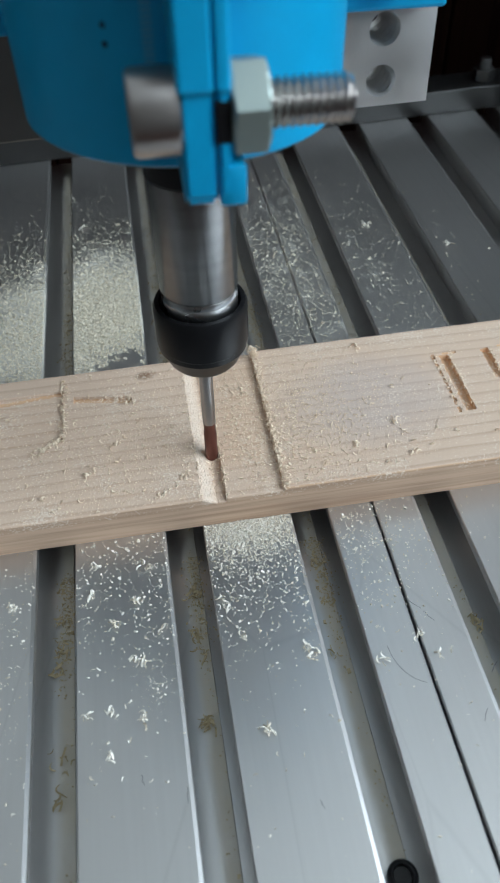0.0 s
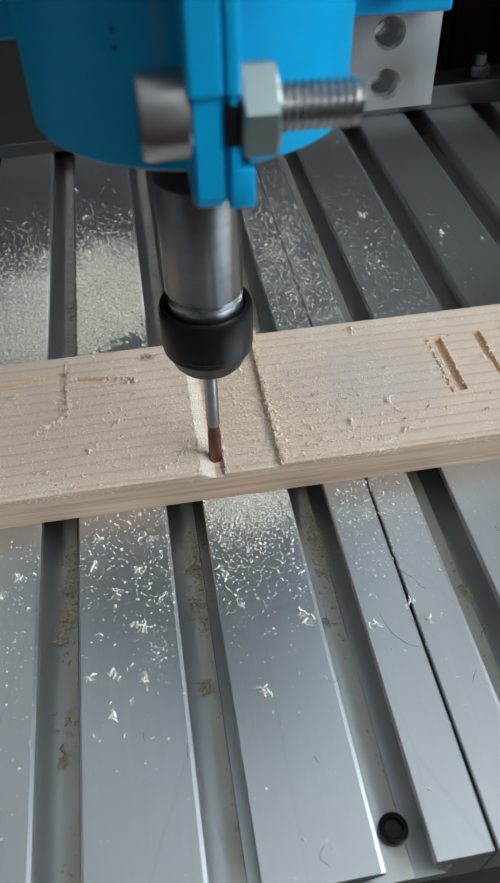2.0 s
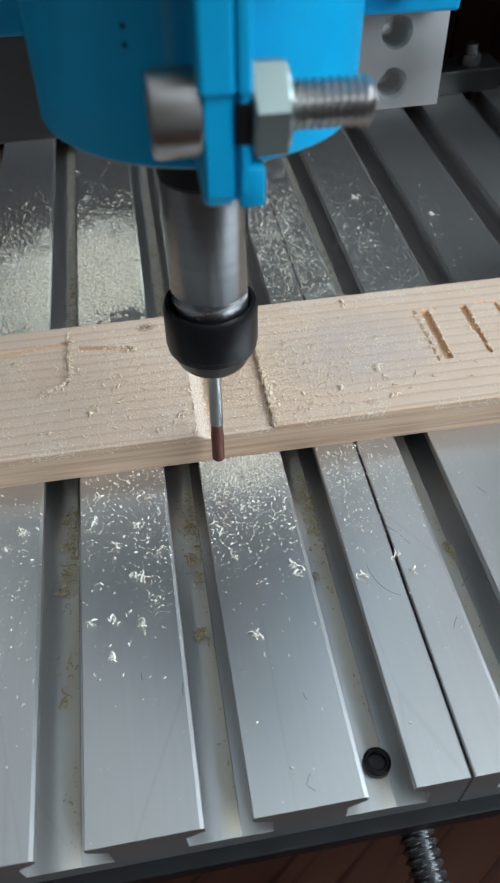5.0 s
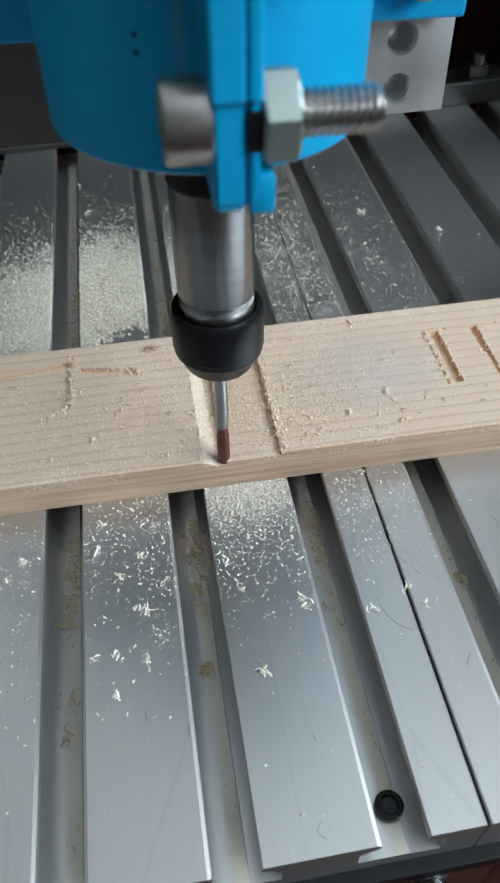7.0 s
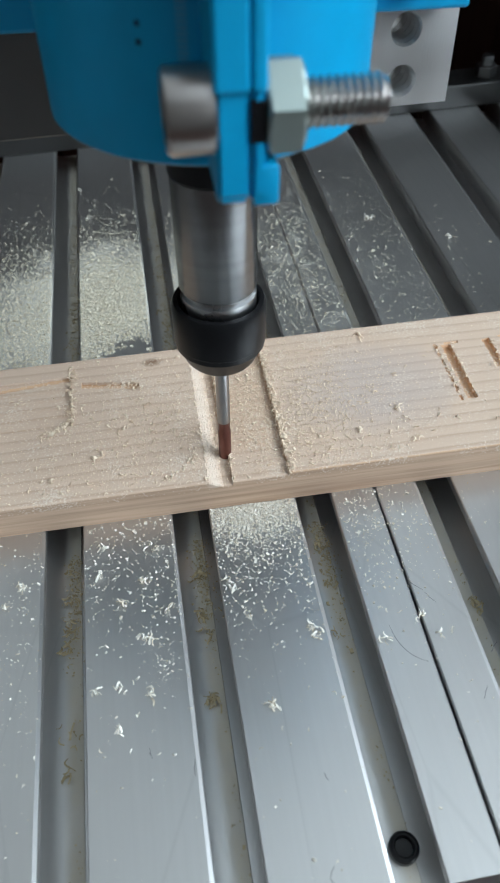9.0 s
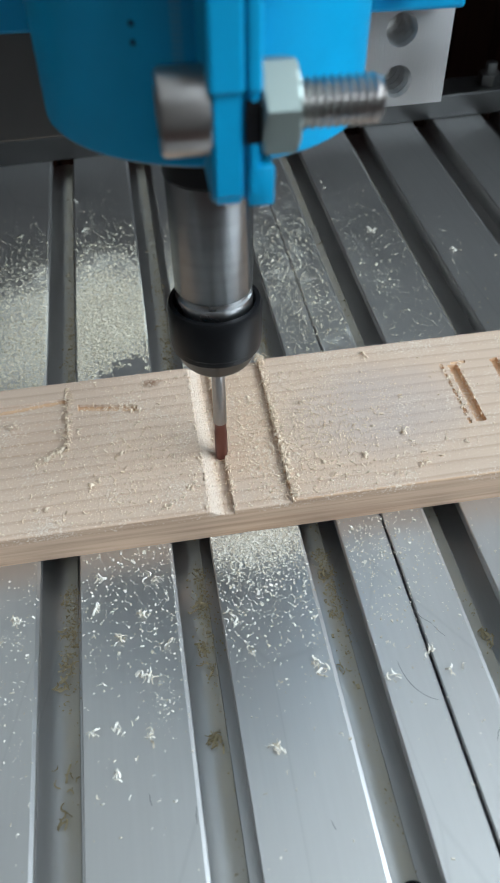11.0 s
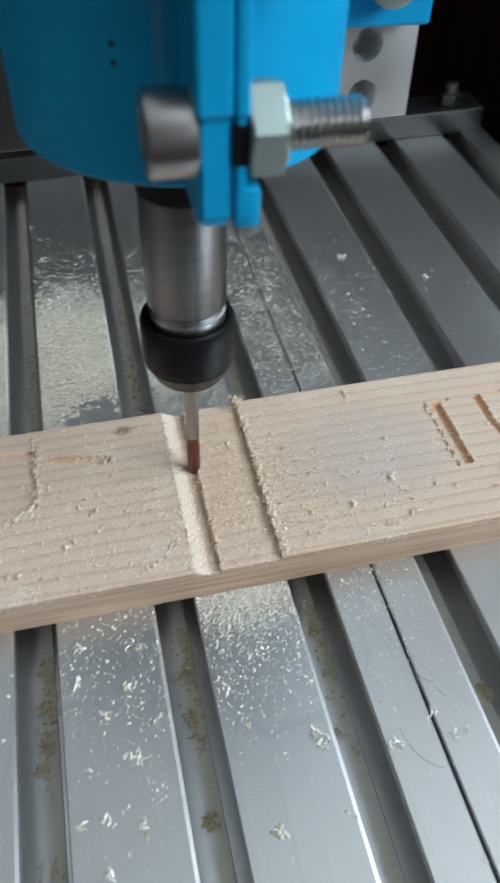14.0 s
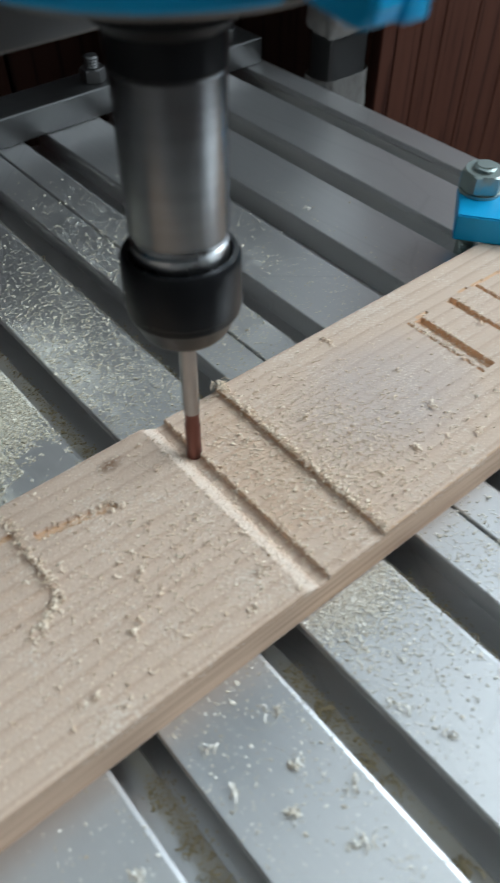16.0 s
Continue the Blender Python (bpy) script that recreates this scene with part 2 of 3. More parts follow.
def film_material():
    m, nt, bs = material("milky_film")
    f = noise_tex(nt, coords(nt, (1, 1, 0.5)), 60.0, 4, 0.6, 1.0)
    nt.links.new(ramp(nt, f, [(0.3, (0.24, 0.225, 0.21)), (0.7, (0.54, 0.515, 0.48))]), bs.inputs["Base Color"])
    bs.inputs["Roughness"].default_value = 0.25
    bs.inputs["Transmission Weight"].default_value = 0.55
    bs.inputs["IOR"].default_value = 1.1
    bump(nt, bs, f, 0.5, 0.002)
    return m


def wall_material(name, colour):
    m, nt, bs = material(name)
    f = noise_tex(nt, coords(nt), 14.0, 5)
    nt.links.new(ramp(nt, f, [(0.3, tuple(c * 0.9 for c in colour)), (0.7, colour)]), bs.inputs["Base Color"])
    bs.inputs["Roughness"].default_value = 0.85
    bump(nt, bs, noise_tex(nt, coords(nt), 300.0, 3), 0.1, 0.001)
    return m


BED = bed_material()
PINE = pine_material()
BLUE = plastic("blue_printed_plastic", (0.0, 0.375, 0.70), 0.4, layers=1600.0)
SEAM = plastic("highlight_blue_plastic", (0.10, 0.42, 0.66), 0.25)
DARKBLUE = plastic("dark_blue_plastic", (0.0, 0.06, 0.13), 0.5)
def spun_steel_material():
    """Steel turned on a lathe: fine grooves run round the axis."""
    m, nt, bs = material("turned_steel")
    f = noise_tex(nt, coords(nt, (0.05, 0.05, 1.0)), 900.0, 3)
    g = noise_tex(nt, coords(nt, (0.1, 0.1, 1.0)), 70.0, 2)
    col = ramp(nt, f, [(0.3, (0.21, 0.21, 0.215)), (0.7, (0.27, 0.272, 0.278))])
    nt.links.new(blend(nt, mapped(nt, g, 0.4, 0.65, 0.0, 0.45), col, (0.18, 0.19, 0.20)), bs.inputs["Base Color"])
    bs.inputs["Metallic"].default_value = 1.0
    bs.inputs["Roughness"].default_value = 0.27
    bs.inputs["Anisotropic"].default_value = 0.8
    bs.inputs["Anisotropic Rotation"].default_value = 0.25
    tan = nt.nodes.new("ShaderNodeTangent")
    tan.direction_type = "RADIAL"
    tan.axis = "Z"
    nt.links.new(tan.outputs[0], bs.inputs["Tangent"])
    return m


STEEL = spun_steel_material()
ZINC = metal("zinc_plated_steel", (0.33, 0.385, 0.365), 0.5)
BOLT = metal("bolt_steel", (0.43, 0.40, 0.385), 0.3)
BLACK = metal("blackened_steel", (0.007, 0.007, 0.008), 0.34, metallic=0.0)
BLACK.node_tree.nodes["Principled BSDF"].inputs["Specular IOR Level"].default_value = 0.28
CARBIDE = metal("carbide", (0.33, 0.32, 0.32), 0.34)
BRIGHT = metal("bright_turned_steel", (0.40, 0.405, 0.41), 0.3)
COATED = metal("bronze_coated_carbide", (0.15, 0.058, 0.045), 0.4, metallic=0.7)
SCRATCH = metal("scratched_metal", (0.20, 0.20, 0.205), 0.5, metallic=0.5)
MILLED = metal("milled_aluminium", (0.74, 0.735, 0.73), 0.45, (12, 1, 1), 350.0, 0.15, bumped=0.2)
DARKBAR = metal("grey_steel_bar", (0.15, 0.15, 0.15), 0.42)
DARKBAR_REAR = metal("dull_dark_aluminium", (0.10, 0.10, 0.10), 0.45)
DUST = dust_material("pale_sawdust", (0.86, 0.82, 0.74), (0.66, 0.58, 0.46))
DRIFT = dust_material("greyed_sawdust", (0.80, 0.745, 0.62), (0.56, 0.49, 0.37))
TANDUST = dust_material("tan_sawdust", (0.54, 0.45, 0.29), (0.42, 0.34, 0.21))
FIBRE = dust_material("wood_fibre", (0.90, 0.76, 0.60), (0.80, 0.62, 0.45))
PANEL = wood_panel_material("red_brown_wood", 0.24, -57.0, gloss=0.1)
DARKWOOD = wood_panel_material("shaded_red_wood", 0.08, 0.0, (1.0, 1.0, 0.05), 0.06)
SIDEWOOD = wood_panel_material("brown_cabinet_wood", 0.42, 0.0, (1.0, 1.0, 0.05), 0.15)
LITWOOD = wood_panel_material("lit_orange_wood", 1.0, 0.0, (1.0, 1.0, 0.05), 0.3)
FILM = film_material()
WALL = wall_material("painted_wall", (0.24, 0.225, 0.21))
UPPER = wall_material("pale_reflector_wall", (0.68, 0.67, 0.65))
CEIL = wall_material("white_ceiling", (0.86, 0.86, 0.85))
FLOORM = wall_material("grey_floor", (0.34, 0.33, 0.32))


# ---- mesh helpers (millimetres in, metres out) ----
def mesh_object(name, bm, mat, smooth=False):
    me = bpy.data.meshes.new(name)
    bm.normal_update()
    bm.to_mesh(me)
    bm.free()
    if smooth:
        me.shade_smooth()
    me.materials.append(mat)
    return new(name, me)


def part(name, bm, mat, parent, label="", smooth=False):
    ob = mesh_object(name, bm, mat, smooth)
    ob.parent = parent
    if label:
        ob["label"] = label
    return ob


def box(lo, hi, bevel=0.0, seg=2):
    bm = bmesh.new()
    bmesh.ops.create_cube(bm, size=1.0)
    for v in bm.verts:
        v.co = Vector([(a + b) / 2 + c * (b - a) for a, b, c in zip(lo, hi, v.co)]) * MM
    if bevel:
        bmesh.ops.bevel(bm, geom=bm.edges[:], offset=bevel * MM, segments=seg, affect="EDGES", profile=0.5)
    return bm


def add_box(bm, lo, hi, bevel=0.0):
    other = box(lo, hi, bevel)
    me = bpy.data.meshes.new("temp")
    other.to_mesh(me)
    other.free()
    bm.from_mesh(me)
    bpy.data.meshes.remove(me)


def lathe(profile, seg=64, axis="Z", close=False):
    """Turns (radius, height) pairs about the axis."""
    bm = bmesh.new()
    rings = []
    for r, h in profile:
        ring = []
        for i in range(seg):
            a = 2 * math.pi * i / seg
            p = (r * math.cos(a), r * math.sin(a), h)
            ring.append(bm.verts.new(Vector(p) * MM))
        rings.append(ring)
    for a, b in zip(rings, rings[1:]):
        for i in range(seg):
            bm.faces.new((a[i], a[(i + 1) % seg], b[(i + 1) % seg], b[i]))
    if close:
        a, b = rings[-1], rings[0]
        for i in range(seg):
            bm.faces.new((a[i], a[(i + 1) % seg], b[(i + 1) % seg], b[i]))
    else:
        bm.faces.new(rings[0][::-1])
        bm.faces.new(rings[-1])
    bmesh.ops.recalc_face_normals(bm, faces=bm.faces[:])
    return bm


def creased(ob, angle=35):
    """Smooth faces with sharp edges kept where they turn by more than the angle."""
    me = ob.data
    me.shade_smooth()
    me.set_sharp_from_angle(angle=radians(angle))
    return ob


def prism(outline, lo, hi, axis="Y"):
    """Extrudes a closed outline (two coordinates) along an axis."""
    bm = bmesh.new()
    def place(p, h):
        return Vector({"Y": (p[0], h, p[1]), "X": (h, p[0], p[1]), "Z": (p[0], p[1], h)}[axis]) * MM
    a = [bm.verts.new(place(p, lo)) for p in outline]
    b = [bm.verts.new(place(p, hi)) for p in outline]
    n = len(outline)
    for i in range(n):
        bm.faces.new((a[i], a[(i + 1) % n], b[(i + 1) % n], b[i]))
    bm.faces.new(a[::-1])
    bm.faces.new(b)
    bmesh.ops.recalc_face_normals(bm, faces=bm.faces[:])
    return bm


def hex_nut(af, thick, hole, seg=36):
    """A hexagon nut along z with chamfered corners and a bore, centred at the origin, from z = 0."""
    bm = bmesh.new()
    rc = af / math.sqrt(3)
    n = seg
    def ring(fn, h):
        out = []
        for i in range(n):
            a = 2 * math.pi * i / n
            out.append(bm.verts.new(Vector((fn(a) * math.cos(a), fn(a) * math.sin(a), h)) * MM))
        return out
    def hexr(a):
        b = (a + math.pi / 6) % (math.pi / 3) - math.pi / 6
        return af / 2 / math.cos(b)
    ch = lambda a: min(hexr(a), af / 2 * 0.99)
    rings = [ring(lambda a: hole, 0), ring(ch, 0), ring(hexr, (rc - af / 2) * 0.5), ring(hexr, thick - (rc - af / 2) * 0.5), ring(ch, thick), ring(lambda a: hole, thick)]
    for a, b in zip(rings, rings[1:] + rings[:1]):
        for i in range(n):
            bm.faces.new((a[i], a[(i + 1) % n], b[(i + 1) % n], b[i]))
    bmesh.ops.recalc_face_normals(bm, faces=bm.faces[:])
    return bm


def thread(radius, length, pitch, seg=28):
    """A threaded rod along z from 0: ridges that climb as a screw."""
    bm = bmesh.new()
    steps = int(length / pitch * 8)
    rows = []
    for j in range(steps + 1):
        row = []
        for i in range(seg):
            a = 2 * math.pi * i / seg
            ph = (j / 8 + i / seg) % 1.0
            dip = abs(ph - 0.5) * 2
            taper = min(1.0, (steps - j) / 5 + 0.2)
            r = radius - pitch * 0.55 * dip - (1 - taper) * 0.4
            row.append(bm.verts.new(Vector((r * math.cos(a), r * math.sin(a), j * length / steps)) * MM))
        rows.append(row)
    for a, b in zip(rows, rows[1:]):
        for i in range(seg):
            bm.faces.new((a[i], a[(i + 1) % seg], b[(i + 1) % seg], b[i]))
    bm.faces.new(rows[0][::-1])
    bm.faces.new(rows[-1])
    bmesh.ops.recalc_face_normals(bm, faces=bm.faces[:])
    return bm


def turned(bm, m):
    bmesh.ops.transform(bm, matrix=m, verts=bm.verts[:])
    return bm


def mm_pose(x, y, z, rx=0, ry=0, rz=0):
    return pose(x * MM, y * MM, z * MM, rx, ry, rz)


def cap_screw(d_head, h_head, d_socket):
    """Socket head along z: head from 0 up to h_head with a hexagon socket."""
    R, s = d_head / 2, d_socket / 2
    return lathe([(R - 0.3, 0), (R, 0.3), (R, h_head - 0.7), (R - 0.25, h_head - 0.2), (R - 0.7, h_head), (s * 1.15, h_head), (s, h_head - 0.3), (s, h_head * 0.45), (0.05, h_head * 0.42)], 48)


def empty(name, label, category, m=None, group="", kind=""):
    ob = new(name)
    ob.empty_display_size = 0.01
    if m is not None:
        ob.matrix_basis = m
    return tagged(ob, label, category, group, kind)


RIDERS = []  # things that ride on the moving bed


# ---- the room ----
def room():
    def wall(name, lo, hi, mat, label, cat="wall"):
        ob = mesh_object(name, box(lo, hi), mat)
        return tagged(ob, label, cat, kind="structure")
    wall("floor", (-1700, -1600, -850), (1400, 1300, -800), FLOORM, "dark grey floor of the workshop", "floor")
    wall("ceiling", (-1700, -1600, 1900), (1450, 1300, 1950), CEIL, "plain white painted ceiling", "ceiling")
    wall("wall_west", (-1700, -1600, -800), (-1650, 1300, 1900), WALL, "plain grey painted wall")
    wall("wall_south", (-1650, -1600, -800), (1350, -1550, 1900), WALL, "plain grey painted wall")
    wall("wall_north_reflector", (-1650, 640, 542), (1350, 690, 1900), UPPER, "unseen pale wall added above the dark boards for the bed to reflect")
    # the window wall, built round its opening
    bm = box((1400, -1600, -800), (1450, 1300, 500))
    add_box(bm, (1400, -1600, 1490), (1450, 1300, 1900))
    add_box(bm, (1400, 450, 500), (1450, 1300, 1490))
    add_box(bm, (1400, -1600, 500), (1450, -1350, 1490))
    tagged(mesh_object("wall_east", bm, WALL), "grey painted wall with a large window opening", "wall", kind="structure")


room()


def workbench():
    top = empty("workbench", "red-brown wooden bench top under the machine", "table", mm_pose(0, 150, -62))
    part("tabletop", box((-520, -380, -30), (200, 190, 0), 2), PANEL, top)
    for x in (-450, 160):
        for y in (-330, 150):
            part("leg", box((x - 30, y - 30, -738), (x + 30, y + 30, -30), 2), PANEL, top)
    return top


workbench()


def panelling():
    """Tall, very dark upright boards closing the place behind, added to darken bed reflections."""
    rng = random.Random(4)
    back = empty("wall_north", "very dark red-brown wooden boards added behind the machine to darken the bed's reflections", "panelling", mm_pose(-1650, 640, -800), kind="structure")
    x = 0.0
    while x < 2980:
        w = 60 + rng.uniform(-2, 2)
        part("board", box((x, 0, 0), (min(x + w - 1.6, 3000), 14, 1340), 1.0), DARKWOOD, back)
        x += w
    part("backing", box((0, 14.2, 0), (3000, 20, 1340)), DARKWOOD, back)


    cab = empty("dark_cabinet", "red-brown wooden cabinet behind the bench, the shade there put into its near-black colour", "cabinet", mm_pose(-420, 348, -799.9))
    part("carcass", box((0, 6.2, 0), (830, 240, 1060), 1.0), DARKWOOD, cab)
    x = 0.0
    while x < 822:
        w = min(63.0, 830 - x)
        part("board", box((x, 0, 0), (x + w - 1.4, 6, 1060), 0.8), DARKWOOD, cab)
        x += 63.0


def side_panel():
    cab = empty("side_panel", "tall panel of upright red-brown wooden boards beside the machine", "panel", mm_pose(203.5, 250, -799.9))
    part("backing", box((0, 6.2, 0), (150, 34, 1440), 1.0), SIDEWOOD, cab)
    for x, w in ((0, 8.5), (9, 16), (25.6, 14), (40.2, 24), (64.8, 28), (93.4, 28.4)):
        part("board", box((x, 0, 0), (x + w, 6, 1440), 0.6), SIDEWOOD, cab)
    part("corner_board", box((122.4, -1.5, 0), (150, 6, 1440), 0.8), LITWOOD, cab, "corner board with its light put into a brighter orange-brown")


panelling()
side_panel()


# ---- the moving bed ----
PITCH, SLOT = 30.0, 8.7
FRONT, REAR = 20.0, 312.0


def panel_outline(x0, x1, edges):
    """Cross-section of one extruded panel: lands at z = 0 with undercut T-slots that end at each given edge."""
    pts = [(x0, -15.0), (x0, -0.3), (x0 + 0.3, 0.0)]
    for e in edges:
        a, b, c = e - SLOT, e, e - SLOT / 2
        pts += [(a - 0.8, 0.0), (a - 0.06, -0.3), (a, -0.42), (a, -1.9), (c - 8.0, -4.6), (c - 8.0, -10.0), (c + 1.9, -10.06), (c + 2.1, -10.3), (c + 8.0, -10.7), (c + 8.0, -4.6), (b, -1.9), (b, -0.25), (b + 0.25, 0.0)]
    pts += [(x1 - 0.3, 0.0), (x1, -0.3), (x1, -15.0)]
    return pts


def slot_floor(x, c):
    """Height of the slot's floor at x, for a slot centred on c."""
    return -10.03 if x < c + 1.9 else -10.3


def machine_bed():
    bed = empty("t_slot_bed", "sliding bed of grey anodised aluminium T-slot panels dusted with sawdust", "machine bed")
    for x0, x1, edges in ((-199.8, -79.9, (-180, -150, -120, -90)), (-79.6, 40.6, (-60, -30, 0, 30)), (41.15, 160.4, (60, 90, 120, 150))):
        part("panel", prism(panel_outline(x0, x1, edges), FRONT, REAR), BED, bed)
    # socket screws sunk in the slot floors, black
    for x, y in ((25.6, 28.2), (-64.4, 28.2), (115.6, 28.2)):
        part("screw", turned(cap_screw(5.6, 2.6, 3.4), mm_pose(x + 0.3, y, -10.3)), BLACK, bed, "black socket screw")
    part("cross_plate", box((-195, 17.2, -20), (156, 60, -15.1), 0.4), BLACK, bed, "black steel plate under the bed")
    # faint scratches in the anodising
    def scratch(points, width):
        bm = bmesh.new()
        rows = []
        for k, (x, y) in enumerate(points):
            a, c = points[max(k - 1, 0)], points[min(k + 1, len(points) - 1)]
            d = Vector((c[0] - a[0], c[1] - a[1])).normalized()
            w = width * (0.4 + 0.6 * math.sin(math.pi * (k + 0.5) / len(points)))
            rows.append([bm.verts.new(Vector((x - d.y * s * w, y + d.x * s * w, 0.006)) * MM) for s in (-0.5, 0.5)])
        for a, c in zip(rows, rows[1:]):
            bm.faces.new((a[0], c[0], c[1], a[1]))
        part("scratch", bm, SCRATCH, bed, "faint grey scratch")
    scratch([(33.9 + 7.5 * (1 - math.cos(k * 0.13)), 67.5 - 9.5 * math.sin(k * 0.13)) for k in range(11)], 0.16)
    for x, y, dx, dy in ((40.5, 77.5, 2.8, -3.2), (43.6, 73.6, 1.5, -2.6), (13.5, 41.0, 0.5, -1.6), (52.5, 58.0, 2.0, 2.0), (47.5, 49.0, 1.6, 2.4), (66.0, 84.0, 1.4, -2.4), (10.5, 24.0, 1.2, 1.8), (12.0, 22.5, -1.5, 1.6), (-9.8, 47.5, -0.2, -3.0), (-18.0, 51.0, 0.3, -2.0)):
        scratch([(x + dx * k / 4 + 0.12 * math.sin(k * 2.1), y + dy * k / 4) for k in range(5)], 0.15)
    RIDERS.append(bed)
    bar = empty("rear_bar", "grey aluminium bar bolted across the rear of the bed", "bar")
    part("bar", box((-200, 296, 0), (158, 312, 9.6), 0.5), DARKBAR_REAR, bar)
    for x in (85.0, 145.0):
        b = part("bolt", turned(thread(2.6, 8.5, 1.0, 16), mm_pose(x, 303, 9.6)), DARKBAR, bar, "zinc-plated bolt end")
        part("nut", turned(hex_nut(8, 4.5, 2.4), mm_pose(x, 303, 9.7)), DARKBAR, b)
    RIDERS.append(bar)
    screw = empty("lead_screw", "steel lead screw below the front of the bed", "screw")
    part("rod", turned(thread(4.0, 200, 2.0, 24), mm_pose(33.5, 170, -28, 90, 0, 0)), STEEL, screw)
    return bed


machine_bed()


# ---- the board ----
def front_edge(x):
    return 104.6 - 0.021 * x


def pine_board():
    x0, x1, width = -78.0, 134.0, 48.2
    nx, ny = 900, 140
    xs = np.linspace(x0, x1, nx)
    vs = np.linspace(0, width, ny)
    X, V = np.meshgrid(xs, vs)
    Y = 104.6 - 0.021 * X + V
    rng = np.random.RandomState(3)
    rough = rng.rand(ny, nx)
    edge = 0.2 * (np.sin(Y * 2.1) * 0.5 + np.sin(Y * 5.3 + 1) * 0.3 + np.sin(Y * 11.7) * 0.2)
    Z = np.full_like(X, 10.0)
    # the wide pocket and the deeper channel along its left
    Z = np.where((X > 1.0 + edge) & (X < 19.8 + edge), 9.15, Z)
    Z = np.where((X > 1.0 + edge) & (X < 6.6 + edge * 0.6), 8.0, Z)
    # older trial cuts
    Z = np.where((X < -30.7 + edge) & (Y > 129.6 + edge) & (Y < 147.2), 9.5, Z)
    Z = np.where((X < -30.4) & (np.abs(Y - 146.6 - 0.08 * (X + 31)) < 0.5), 9.1, Z)
    Z = np.where((X > -27.8) & (X < -13.0) & (np.abs(Y - 141.6 + 0.2 * (X + 20)) < 0.95), 9.1, Z)
    Z = np.where((X > 68.7 + edge * 0.5) & (X < 71.1 + edge * 0.6) & (Y > 119.4) & (Y < 139.8), 8.7, Z)
    broken = np.sin(Y * 1.9) + 0.6 * np.sin(Y * 4.7 + 1.0) > -0.35
    Z = np.where((np.abs(X - 67.1 - edge * 0.5) < 0.34) & broken & (Y > 119.0) & (Y < 140.4), 9.45, Z)
    Z = np.where((X > 80.3 + edge) & (X < 82.3 + edge) & (Y > 129.0) & (Y < 140.0), 8.8, Z)
    Z = np.where((X > 81.1 + edge) & (X < 82.2 + edge) & (Y > 119.3) & (Y < 129.2), 9.1, Z)
    Z = np.where((np.abs(X - 90.8 - edge) < 0.5) & (Y > 118.8) & (Y < 139.6), 9.2, Z)
    Z = np.where((np.abs(X - 111.2 - edge) < 0.4) & (Y > 121.0) & (Y < 139.4), 9.4, Z)
    Z = np.where((X > 89.5) & (X < 104.0) & (np.abs(Y - 140.0 + 0.08 * (X - 90.0)) < 0.38), 9.55, Z)
    Z = np.where((((X > 85.0) & (X < 88.2)) | ((X > 69.8) & (X < 73.4))) & (np.abs(Y - 140.4) < 0.34), 9.6, Z)
    Z = np.where((X > 1.0 + edge) & (X < 4.2), np.maximum(Z, 8.0 + (4.2 - X) * 0.6), Z)
    Z += (rough - 0.5) * np.where((X > 0.9) & (X < 4.4), 0.22, 0.035)
    # raised ridges of ring grain, and softened long edges
    Z += 0.02 * np.sin(V * 2.0 + 0.02 * X)
    Z -= np.maximum(0, 0.5 - V) ** 2 * 1.6 + np.maximum(0, V - width + 0.5) ** 2 * 1.6
    verts = np.stack([X, Y, Z], -1).reshape(-1, 3) * MM
    base = np.stack([X, Y, np.zeros_like(X)], -1).reshape(-1, 3) * MM
    ids = np.arange(nx * ny).reshape(ny, nx)
    faces = np.stack([ids[:-1, :-1], ids[:-1, 1:], ids[1:, 1:], ids[1:, :-1]], -1).reshape(-1, 4).tolist()
    n = nx * ny
    rim = [ids[0, :], ids[:, -1], ids[-1, ::-1], ids[::-1, 0]]
    loop = np.concatenate([r[:-1] for r in rim])
    low = {int(v): n + k for k, v in enumerate(loop)}
    allv = np.concatenate([verts, base[loop]]).tolist()
    m = len(loop)
    for k in range(m):
        a, b = int(loop[k]), int(loop[(k + 1) % m])
        faces.append([b, a, low[a], low[b]])
    faces.append([low[int(v)] for v in loop[::-1]])
    me = bpy.data.meshes.new("pine_board")
    me.from_pydata(allv, [], faces)
    me.update()
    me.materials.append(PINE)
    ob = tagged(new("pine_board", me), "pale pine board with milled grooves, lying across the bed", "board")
    RIDERS.append(ob)
    return ob


pine_board()


# ---- the hold-down clamp ----
def hold_down():
    c = empty("hold_down_clamp", "bright blue printed clamp bar with a steel nut, holding the board", "clamp", mm_pose(116.0, 160.0, 10.05, 0, 0, -54))
    bm = prism([(-5.1, 0), (19.9, 0), (19.9, 4.6), (8.6, 4.6), (8.4, 7.2), (-5.1, 7.2)], -13.8, 10.0)
    bmesh.ops.bevel(bm, geom=bm.edges[:], offset=0.35 * MM, segments=2, affect="EDGES")
    creased(part("clamp_bar", bm, BLUE, c), 40)
    stud = part("stud", turned(thread(3.0, 32.6, 1.0, 24), mm_pose(0, 0, -18)), ZINC, c, "threaded steel stud")
    part("washer", turned(lathe([(3.2, 7.25), (5.6, 7.25), (5.6, 8.0), (3.2, 8.0)], 40, close=True), mm_pose(0, 0, 0)), ZINC, c)
    creased(part("nut", turned(hex_nut(10, 5.2, 2.8), mm_pose(0, 0, 8.05, 0, 0, 42)), ZINC, stud, "zinc-plated hexagon nut"), 30)
    RIDERS.append(c)


hold_down()


# ---- the spindle head, in its own space: z up the axis from the cutter's tip ----
HEAD_TILT = (-2.1, 1.9)
HEAD_Y, HEAD_Z = 118.7, 8.0


